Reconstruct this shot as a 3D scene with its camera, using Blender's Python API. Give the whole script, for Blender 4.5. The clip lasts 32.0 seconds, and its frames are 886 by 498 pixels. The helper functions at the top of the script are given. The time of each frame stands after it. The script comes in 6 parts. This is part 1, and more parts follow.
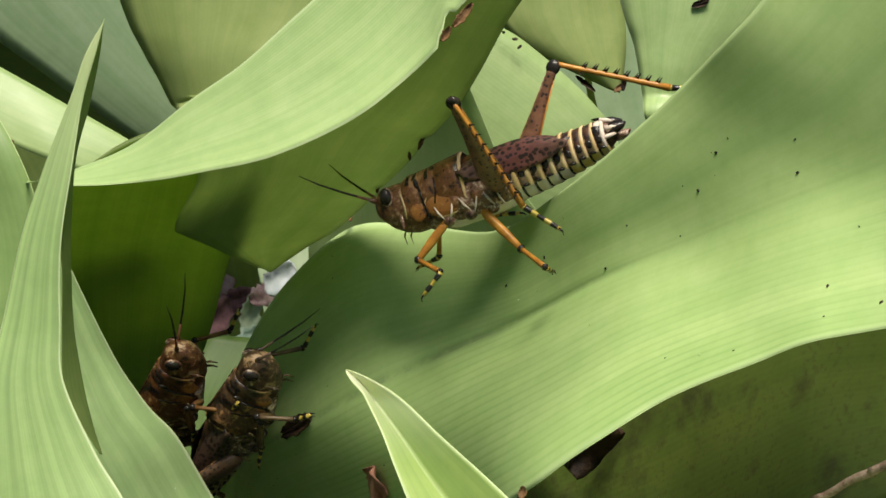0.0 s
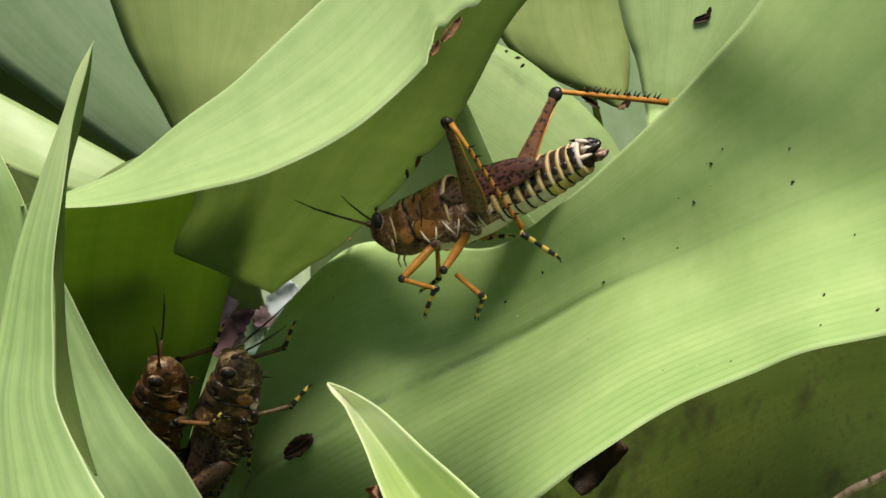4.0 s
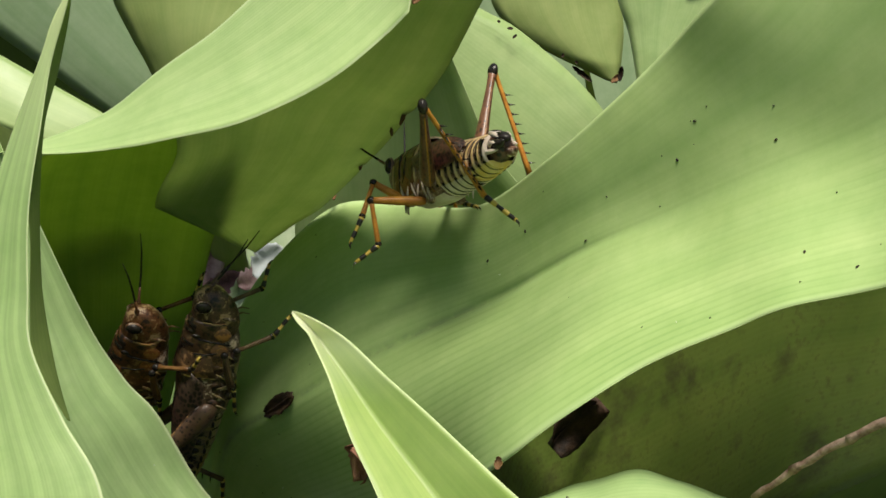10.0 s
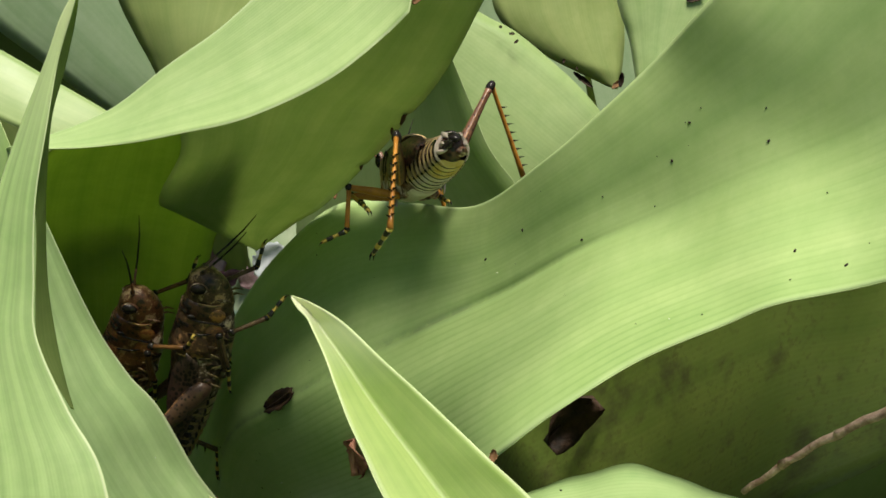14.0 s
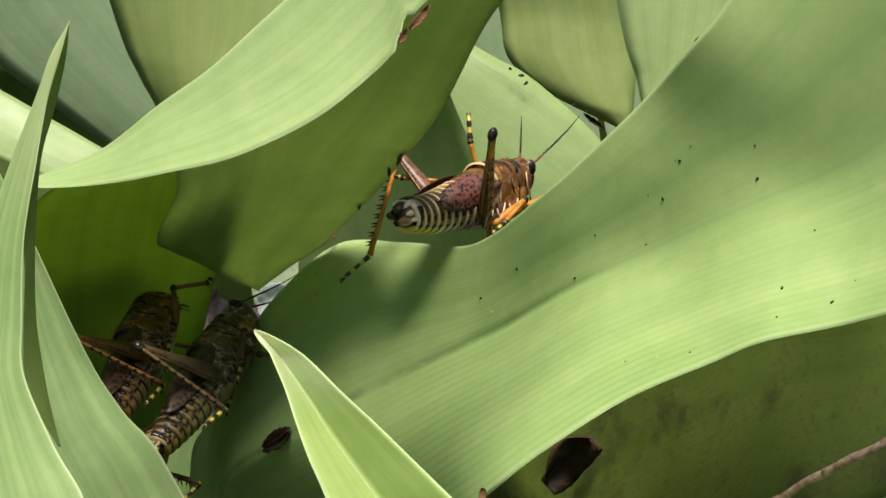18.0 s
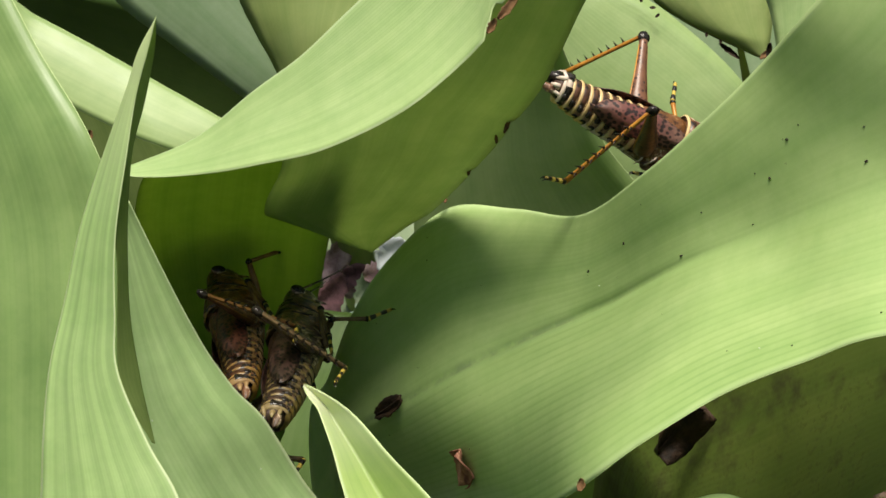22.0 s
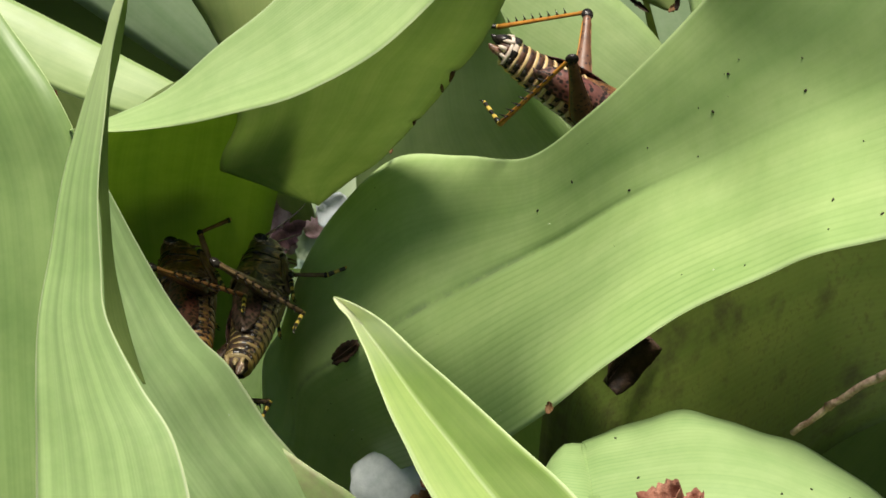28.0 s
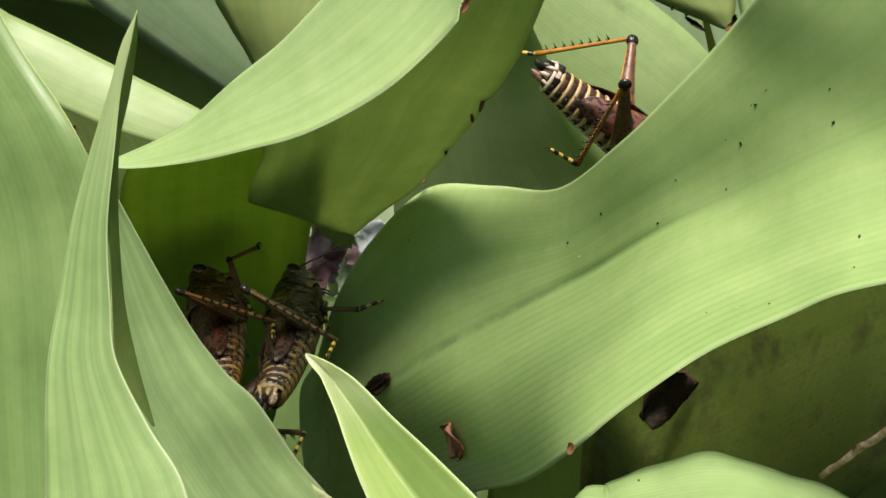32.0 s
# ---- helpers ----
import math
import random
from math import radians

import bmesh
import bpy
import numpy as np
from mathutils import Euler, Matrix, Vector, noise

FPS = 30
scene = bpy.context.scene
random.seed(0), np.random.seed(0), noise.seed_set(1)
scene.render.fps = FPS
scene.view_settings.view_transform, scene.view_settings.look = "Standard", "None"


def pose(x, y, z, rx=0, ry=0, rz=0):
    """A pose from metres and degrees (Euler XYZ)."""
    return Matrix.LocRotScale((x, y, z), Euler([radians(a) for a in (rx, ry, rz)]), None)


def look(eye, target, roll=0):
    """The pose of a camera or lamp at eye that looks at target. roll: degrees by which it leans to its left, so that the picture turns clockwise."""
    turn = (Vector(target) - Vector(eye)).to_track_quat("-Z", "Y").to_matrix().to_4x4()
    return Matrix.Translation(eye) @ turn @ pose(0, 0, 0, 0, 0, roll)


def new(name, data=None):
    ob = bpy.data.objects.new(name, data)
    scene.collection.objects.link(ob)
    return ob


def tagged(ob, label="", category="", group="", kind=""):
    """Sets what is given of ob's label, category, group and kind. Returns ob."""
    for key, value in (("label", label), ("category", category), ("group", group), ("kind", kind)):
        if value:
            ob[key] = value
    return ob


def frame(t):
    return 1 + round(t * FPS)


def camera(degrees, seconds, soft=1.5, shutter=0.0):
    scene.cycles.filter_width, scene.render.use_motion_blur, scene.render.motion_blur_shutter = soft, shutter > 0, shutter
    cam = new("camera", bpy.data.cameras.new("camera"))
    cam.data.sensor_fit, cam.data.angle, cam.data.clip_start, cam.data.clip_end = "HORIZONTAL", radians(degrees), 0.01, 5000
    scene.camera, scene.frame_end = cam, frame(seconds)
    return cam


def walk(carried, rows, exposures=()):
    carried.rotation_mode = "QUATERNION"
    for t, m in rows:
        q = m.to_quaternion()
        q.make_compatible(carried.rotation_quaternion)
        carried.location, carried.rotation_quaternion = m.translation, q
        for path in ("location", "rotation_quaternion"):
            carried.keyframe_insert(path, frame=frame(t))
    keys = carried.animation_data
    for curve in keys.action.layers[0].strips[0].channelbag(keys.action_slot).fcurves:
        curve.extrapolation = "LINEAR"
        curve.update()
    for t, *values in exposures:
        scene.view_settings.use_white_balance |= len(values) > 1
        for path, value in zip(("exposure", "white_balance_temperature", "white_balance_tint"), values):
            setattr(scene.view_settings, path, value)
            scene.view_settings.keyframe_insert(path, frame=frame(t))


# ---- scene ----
cam = camera(30.0, 32.0, soft=1.6)
PATH = [
    (0, pose(-0.04509, -0.34075, 0.69855, 54.561, -0.310, -0.354)),
    (0.5, pose(-0.04103, -0.33826, 0.69722, 54.204, 0.055, -0.245)),
    (1, pose(-0.04206, -0.33563, 0.69793, 54.194, 0.256, -0.187)),
    (1.5, pose(-0.04238, -0.33545, 0.69635, 54.214, 0.426, -0.152)),
    (2, pose(-0.04183, -0.33737, 0.69837, 54.445, 0.536, -0.173)),
    (2.5, pose(-0.04101, -0.33904, 0.69877, 54.815, 0.675, -0.292)),
    (4.5, pose(-0.04027, -0.34268, 0.69600, 55.386, 0.795, -0.521)),
    (5, pose(-0.03942, -0.34486, 0.69633, 55.227, 0.689, -0.485)),
    (5.5, pose(-0.03859, -0.34390, 0.69501, 55.085, 0.593, -0.399)),
    (6, pose(-0.03610, -0.34328, 0.69457, 55.088, 0.468, -0.395)),
    (6.5, pose(-0.03667, -0.34478, 0.69348, 55.007, 0.292, -0.112)),
    (7, pose(-0.03660, -0.34629, 0.69503, 55.127, 0.180, 0.096)),
    (7.5, pose(-0.03709, -0.34728, 0.69476, 55.124, 0.145, 0.204)),
    (8, pose(-0.03761, -0.34632, 0.69414, 55.146, 0.126, 0.221)),
    (8.5, pose(-0.03832, -0.34522, 0.69273, 55.054, 0.070, 0.136)),
    (9, pose(-0.03820, -0.34321, 0.69209, 55.000, -0.000, -0.000)),
    (9.5, pose(-0.03892, -0.34260, 0.69182, 54.900, 0.012, -0.081)),
    (10, pose(-0.03716, -0.34280, 0.68966, 54.745, -0.072, -0.117)),
    (10.5, pose(-0.03592, -0.34180, 0.68992, 54.720, -0.087, -0.079)),
    (11, pose(-0.03475, -0.34245, 0.69069, 54.704, -0.074, -0.076)),
    (11.5, pose(-0.03522, -0.34375, 0.69182, 54.697, -0.013, -0.041)),
    (12, pose(-0.03524, -0.34604, 0.69253, 54.721, -0.088, -0.097)),
    (12.5, pose(-0.03779, -0.34789, 0.69447, 54.831, -0.103, -0.041)),
    (13, pose(-0.03804, -0.34971, 0.69384, 54.874, -0.223, -0.058)),
    (13.5, pose(-0.03873, -0.35011, 0.69164, 54.911, -0.366, 0.099)),
    (14, pose(-0.03622, -0.35014, 0.69171, 55.002, -0.438, 0.225)),
    (14.5, pose(-0.03480, -0.35001, 0.69101, 55.073, -0.467, 0.421)),
    (16.5, pose(-0.03201, -0.34807, 0.68876, 55.773, -0.169, 0.764)),
    (17, pose(-0.03014, -0.34893, 0.68994, 56.214, -0.104, 0.749)),
    (17.5, pose(-0.02808, -0.35084, 0.69014, 56.321, -0.019, 0.818)),
    (18, pose(-0.02786, -0.35152, 0.69118, 56.511, 0.102, 0.907)),
    (18.5, pose(-0.02745, -0.34965, 0.68762, 56.492, 0.236, 1.049)),
    (19, pose(-0.02781, -0.34572, 0.68571, 56.438, 0.543, 1.460)),
    (19.5, pose(-0.02090, -0.33637, 0.68790, 56.660, 0.902, 1.608)),
    (20, pose(-0.01688, -0.33119, 0.69206, 55.982, 2.211, 3.134)),
    (20.5, pose(-0.01768, -0.33316, 0.70011, 54.946, 3.025, 4.141)),
    (21, pose(-0.01339, -0.33484, 0.70631, 54.491, 3.190, 4.431)),
    (21.5, pose(-0.01243, -0.33559, 0.70665, 53.879, 3.370, 4.764)),
    (22, pose(-0.01482, -0.33435, 0.70324, 53.253, 3.558, 5.011)),
    (22.5, pose(-0.01605, -0.33054, 0.69862, 52.769, 3.691, 5.163)),
    (23, pose(-0.01845, -0.32961, 0.69600, 52.322, 3.768, 5.354)),
    (23.5, pose(-0.01945, -0.32902, 0.69744, 52.175, 3.760, 5.304)),
    (24, pose(-0.01983, -0.32709, 0.69947, 52.151, 3.678, 5.010)),
    (24.5, pose(-0.01596, -0.32642, 0.69899, 51.972, 3.329, 4.497)),
    (25, pose(-0.01623, -0.32667, 0.69755, 51.681, 3.258, 3.993)),
    (25.5, pose(-0.01675, -0.32501, 0.69388, 51.384, 3.119, 3.428)),
    (27.5, pose(-0.02742, -0.34624, 0.70610, 51.638, 3.126, 1.212)),
    (28, pose(-0.02975, -0.35394, 0.70877, 52.013, 3.235, 0.775)),
    (28.5, pose(-0.03166, -0.35895, 0.70592, 52.298, 3.268, 0.494)),
    (29, pose(-0.03488, -0.36206, 0.70443, 52.633, 3.410, 0.397)),
    (29.5, pose(-0.03274, -0.36392, 0.70528, 52.988, 3.382, 0.317)),
    (30, pose(-0.03350, -0.36176, 0.70478, 53.288, 3.508, 0.444)),
    (30.5, pose(-0.03504, -0.35510, 0.70206, 53.448, 3.823, 0.909)),
    (31, pose(-0.02917, -0.35024, 0.70421, 53.418, 4.222, 1.337)),
    (31.5, pose(-0.02278, -0.35099, 0.70494, 52.978, 4.623, 1.950)),
    (32, pose(-0.01599, -0.34386, 0.70734, 52.629, 5.027, 2.791)),
]
walk(cam, PATH, exposures=[(0, 0.26), (32, 0.26)])

# ---- daylight: bright overcast, soft sun high beyond the plants ----
world = bpy.data.worlds.new("sky")
scene.world = world
world.use_nodes = True
wn = world.node_tree.nodes
sky = wn.new("ShaderNodeTexSky")
sky.sky_type, sky.sun_disc = "NISHITA", False
sky.sun_elevation, sky.sun_rotation = radians(84), radians(34)
sky.air_density, sky.dust_density = 1.0, 3.0
world.node_tree.links.new(sky.outputs[0], wn["Background"].inputs[0])
wn["Background"].inputs[1].default_value = 0.070
sun_data = bpy.data.lights.new("sun", "SUN")
sun_data.energy, sun_data.angle, sun_data.color = 5.4, radians(24), (1.0, 0.935, 0.80)
sun = new("sun", sun_data)
sun.matrix_world = look((0.06, 0.09, 0.99), (0, 0, 0))


# ---- materials ----
class Nodes:
    """A material's node tree with short calls."""

    def __init__(self, name):
        self.mat = bpy.data.materials.new(name)
        self.mat.use_nodes = True
        self.tree = self.mat.node_tree
        self.bsdf = self.tree.nodes["Principled BSDF"]
        self.out = self.tree.nodes["Material Output"]

    def add(self, kind, **values):
        n = self.tree.nodes.new(kind)
        for key, value in values.items():
            n.inputs[key.replace("_", " ")].default_value = value
        return n

    def link(self, a, b):
        self.tree.links.new(a, b)

    def coords(self, scale, uv=False):
        c = self.tree.nodes.new("ShaderNodeTexCoord")
        m = self.add("ShaderNodeMapping")
        m.inputs["Scale"].default_value = scale
        self.link(c.outputs["UV" if uv else "Object"], m.inputs["Vector"])
        return m.outputs[0]

    def noise(self, scale, where=None, detail=4.0, rough=0.55):
        n = self.add("ShaderNodeTexNoise", Scale=scale, Detail=detail, Roughness=rough)
        if where is not None:
            self.link(where, n.inputs["Vector"])
        return n.outputs["Fac"]

    def ramp(self, fac, stops):
        r = self.tree.nodes.new("ShaderNodeValToRGB")
        while len(r.color_ramp.elements) < len(stops):
            r.color_ramp.elements.new(0.5)
        for e, (at, col) in zip(r.color_ramp.elements, stops):
            e.position, e.color = at, (*col, 1.0)
        self.link(fac, r.inputs[0])
        return r.outputs[0]

    def mix(self, fac, a, b, blend="MIX"):
        m = self.tree.nodes.new("ShaderNodeMixRGB")
        m.blend_type = blend
        for value, slot in ((fac, 0), (a, 1), (b, 2)):
            if isinstance(value, (int, float)):
                m.inputs[slot].default_value = value
            elif isinstance(value, tuple):
                m.inputs[slot].default_value = (*value, 1.0)
            else:
                self.link(value, m.inputs[slot])
        return m.outputs[0]

    def bump(self, height, strength, distance):
        b = self.add("ShaderNodeBump", Strength=strength, Distance=distance)
        self.link(height, b.inputs["Height"])
        self.link(b.outputs[0], self.bsdf.inputs["Normal"])
        return b.outputs[0]


def leaf_material(name, light, dark, veins=34.0, translucent=0.32, rough=0.42, stain=None, tip=None, ribs=0.07, one_side=False, stripe=0.80, through_tint=(0.97, 1.0, 0.62), rim=0.0, freckle=0.0):
    """Fleshy strap leaf: long parallel veins, mottled colour, waxy gloss, some light through."""
    n = Nodes(name)
    lines = n.noise(1.0, n.coords((veins, 1.3, 1), uv=True), 3.0, 0.6)
    fine = n.noise(1.0, n.coords((veins * 4.5, 3.0, 1), uv=True), 2.0, 0.6)
    broad = n.noise(9.0, n.coords((1, 1, 1)), 4.0, 0.6)
    speck = n.noise(420.0, n.coords((1, 1, 1)), 3.0, 0.7)
    patch = n.noise(55.0, n.coords((1, 1, 1)), 5.0, 0.65)
    base = n.ramp(n.mix(0.45, broad, patch), [(0.32, dark), (0.68, light)])
    vein = n.ramp(lines, [(0.40, (0.58, 0.70, 0.50)), (0.56, (1.0, 1.0, 1.0))])
    col = n.mix(0.11, base, vein, "MULTIPLY")
    vein2 = n.ramp(fine, [(0.40, (0.74, 0.80, 0.70)), (0.58, (1.0, 1.0, 1.0))])
    col = n.mix(0.05, col, vein2, "MULTIPLY")
    wave = n.add("ShaderNodeTexWave", Scale=0.4 * veins, Distortion=0.6, Detail=2.0, Detail_Scale=0.6)
    n.link(n.coords((1, 0.12, 1), uv=True), wave.inputs["Vector"])
    ridge = n.ramp(wave.outputs["Fac"], [(0.06, (0.66, 0.78, 0.62)), (0.40, (1.0, 1.0, 1.0))])
    clear = n.ramp(n.noise(14.0, n.coords((1, 1, 1)), 3.0, 0.5), [(0.38, (0.05, 0.05, 0.05)), (0.66, (ribs, ribs, ribs))])
    height = wave.outputs["Fac"]
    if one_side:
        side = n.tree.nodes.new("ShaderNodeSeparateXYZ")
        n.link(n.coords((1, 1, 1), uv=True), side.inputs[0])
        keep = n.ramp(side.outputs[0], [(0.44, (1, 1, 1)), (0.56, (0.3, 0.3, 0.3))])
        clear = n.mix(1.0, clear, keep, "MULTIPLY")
        # shade of the crease drawn as a dark stripe, broken up with dirt
        dust_shade = n.ramp(side.outputs[0], [(0.484, (0, 0, 0)), (0.497, (0.5, 0.5, 0.5)), (0.503, (0.5, 0.5, 0.5)), (0.520, (0, 0, 0))])
        dust_shade = n.mix(1.0, dust_shade, n.ramp(n.noise(70.0, n.coords((1, 1, 1)), 5.0, 0.7), [(0.42, (0, 0, 0)), (0.58, (1, 1, 1))]), "MULTIPLY")
        dust_shade = n.mix(1.0, dust_shade, n.ramp(side.outputs[1], [(0.38, (0, 0, 0)), (0.54, (1, 1, 1))]), "MULTIPLY")
        col = n.mix(dust_shade, col, (0.17, 0.20, 0.14))
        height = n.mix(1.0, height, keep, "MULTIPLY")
    col = n.mix(clear, col, ridge, "MULTIPLY")
    bands = n.ramp(n.noise(1.0, n.coords((9.0, 0.7, 1), uv=True), 3.0, 0.5), [(0.36, (stripe, min(1.0, stripe * 1.09), stripe)), (0.62, (1.0, 1.0, 1.0))])
    col = n.mix(0.75, col, bands, "MULTIPLY")
    mott = n.ramp(n.noise(150.0, n.coords((1, 1, 1)), 6.0, 0.7), [(0.36, (0.86, 0.91, 0.86)), (0.60, (1.0, 1.0, 1.0))])
    col = n.mix(0.7, col, mott, "MULTIPLY")
    spots = n.ramp(speck, [(0.74, (1, 1, 1)), (0.80, (0.55, 0.5, 0.35))])
    col = n.mix(0.35, col, spots, "MULTIPLY")
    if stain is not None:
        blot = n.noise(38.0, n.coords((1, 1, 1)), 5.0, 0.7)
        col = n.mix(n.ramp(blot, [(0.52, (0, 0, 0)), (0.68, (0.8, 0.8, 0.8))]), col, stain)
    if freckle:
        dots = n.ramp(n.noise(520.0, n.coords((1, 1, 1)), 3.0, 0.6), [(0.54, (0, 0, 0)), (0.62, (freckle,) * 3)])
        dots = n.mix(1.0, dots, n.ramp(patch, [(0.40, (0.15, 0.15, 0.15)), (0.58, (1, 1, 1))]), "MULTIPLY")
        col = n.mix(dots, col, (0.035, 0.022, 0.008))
    if rim:
        # the thin, pale skin along both margins
        edge = n.tree.nodes.new("ShaderNodeSeparateXYZ")
        n.link(n.coords((1, 1, 1), uv=True), edge.inputs[0])
        skin = n.ramp(edge.outputs[0], [(0.008, (rim,) * 3), (0.022, (0, 0, 0)), (0.978, (0, 0, 0)), (0.992, (rim,) * 3)])
        col = n.mix(skin, col, (0.84, 0.90, 0.66))
    if tip is not None:
        axis = n.tree.nodes.new("ShaderNodeSeparateXYZ")
        n.link(n.coords((1, 1, 1), uv=True), axis.inputs[0])
        col = n.mix(n.ramp(axis.outputs[1], [(0.0, (0.95, 0.95, 0.95)), (0.08, (0.8, 0.8, 0.8)), (0.30, (0, 0, 0))]), col, tip)
    n.link(col, n.bsdf.inputs["Base Color"])
    n.link(n.ramp(n.mix(0.5, patch, lines), [(0.35, (rough - 0.08,) * 3), (0.65, (rough + 0.12,) * 3)]), n.bsdf.inputs["Roughness"])
    n.bsdf.inputs["Specular IOR Level"].default_value = 0.48
    normal = n.bump(n.mix(0.5, n.mix(0.3, lines, fine), height), 0.03, 0.0010)
    tr = n.add("ShaderNodeBsdfTranslucent")
    n.link(n.mix(1.0, col, through_tint, "MULTIPLY"), tr.inputs["Color"])
    n.link(normal, tr.inputs["Normal"])
    mixer = n.add("ShaderNodeMixShader", Fac=translucent)
    n.link(n.bsdf.outputs[0], mixer.inputs[1])
    n.link(tr.outputs[0], mixer.inputs[2])
    n.link(mixer.outputs[0], n.out.inputs["Surface"])
    return n.mat


def plain(name, a, b, scale=300.0, rough=0.5, bump=0.3, size=0.0006, gloss=0.3):
    """Two tones mottled by noise, with a fine bump."""
    n = Nodes(name)
    fac = n.noise(scale, n.coords((1, 1, 1)), 5.0, 0.65)
    n.link(n.ramp(fac, [(0.36, a), (0.64, b)]), n.bsdf.inputs["Base Color"])
    n.bsdf.inputs["Roughness"].default_value = rough
    n.bsdf.inputs["Specular IOR Level"].default_value = gloss
    n.bump(fac, bump, size)
    return n.mat


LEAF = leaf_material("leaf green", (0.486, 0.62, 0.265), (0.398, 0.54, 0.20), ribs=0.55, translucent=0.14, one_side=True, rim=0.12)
LEAF_PALE = leaf_material("leaf pale green", (0.549, 0.68, 0.33), (0.466, 0.61, 0.26), translucent=0.36, ribs=0.26, rim=0.32)
LEAF_YOUNG = leaf_material("young leaf", (0.642, 0.77, 0.31), (0.559, 0.70, 0.25), translucent=0.55, tip=(0.90, 0.90, 0.78), rim=0.35)
LEAF_BACK = leaf_material("leaf back row", (0.45, 0.565, 0.26), (0.38, 0.50, 0.20))
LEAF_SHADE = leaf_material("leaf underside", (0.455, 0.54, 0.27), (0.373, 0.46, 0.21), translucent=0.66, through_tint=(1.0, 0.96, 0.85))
LEAF_BLADE = leaf_material("upright leaf", (0.600, 0.76, 0.36), (0.507, 0.69, 0.29), translucent=0.46, tip=(0.70, 0.78, 0.46), ribs=0.15, stripe=0.60, rim=0.75)
LEAF_FRONT = leaf_material("leaf front pale", (0.559, 0.71, 0.37), (0.476, 0.64, 0.30), translucent=0.42, ribs=0.15, stripe=0.60, rim=0.6)
LEAF_GAP = leaf_material("blotched pale leaf", (0.352, 0.42, 0.27), (0.290, 0.36, 0.22), stain=(0.12, 0.07, 0.072))
LEAF_TORN = leaf_material("pale torn leaf", (0.476, 0.56, 0.27), (0.373, 0.46, 0.19), stain=(0.34, 0.28, 0.18))
# shade is put into this green, well below the other leaves
LEAF_DEEP_SHADE = leaf_material("leaf green with deep shade", (0.114, 0.18, 0.045), (0.083, 0.14, 0.03), translucent=0.15)
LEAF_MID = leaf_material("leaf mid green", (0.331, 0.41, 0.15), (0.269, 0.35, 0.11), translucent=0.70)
LEAF_FAR = leaf_material("leaf side green", (0.330, 0.455, 0.165), (0.205, 0.335, 0.105), translucent=0.25, ribs=0.2, stripe=0.66)
LEAF_INNER = leaf_material("inner leaf green", (0.435, 0.54, 0.26), (0.362, 0.47, 0.20), translucent=0.5)
LEAF_ARCH = leaf_material("ribbed arched leaf", (0.42, 0.545, 0.245), (0.34, 0.47, 0.19), translucent=0.25, ribs=0.6)
# base green darkened for the shade under the broad leaf; stains are its own
LEAF_MOLD_SHADE = leaf_material("leaf stained green with shade", (0.13, 0.165, 0.032), (0.085, 0.125, 0.024), translucent=0.15, stain=(0.04, 0.04, 0.015), ribs=0.10, freckle=0.34)
LEAF_BLUE = leaf_material("leaf grey green", (0.39, 0.50, 0.31), (0.32, 0.43, 0.245), veins=18.0, ribs=0.02)
LEAF_OLIVE = leaf_material("leaf olive", (0.435, 0.51, 0.20), (0.362, 0.44, 0.15))
MARGIN = plain("pale leaf margin", (0.46, 0.58, 0.25), (0.56, 0.66, 0.33), 200.0, 0.5, 0.2)
BULB = plain("papery bulb skin", (0.14, 0.08, 0.04), (0.32, 0.22, 0.12), 90.0, 0.8, 0.6, 0.002)
SOIL = plain("dark soil", (0.008, 0.007, 0.005), (0.035, 0.029, 0.02), 40.0, 0.95, 1.0, 0.02, 0.03)


# ---- helpers for meshes ----
def part(name, bm, material, parent=None, label="", smooth=True):
    me = bpy.data.meshes.new(name)
    bm.to_mesh(me)
    bm.free()
    me.materials.append(material)
    if smooth:
        for poly in me.polygons:
            poly.use_smooth = True
    ob = new(name, me)
    ob.parent = parent
    if label:
        ob["label"] = label
    return ob


def spline(rows, u):
    """Catmull-Rom through rows at u in 0..1."""
    k = u * (len(rows) - 1)
    i = min(int(k), len(rows) - 2)
    f = k - i
    p1, p2 = rows[i], rows[i + 1]
    p0 = rows[i - 1] if i else 2 * p1 - p2
    p3 = rows[i + 2] if i + 2 < len(rows) else 2 * p2 - p1
    return 0.5 * (2 * p1 + (p2 - p0) * f + (2 * p0 - 5 * p1 + 4 * p2 - p3) * f * f + (3 * p1 - p0 - 3 * p2 + p3) * f ** 3)


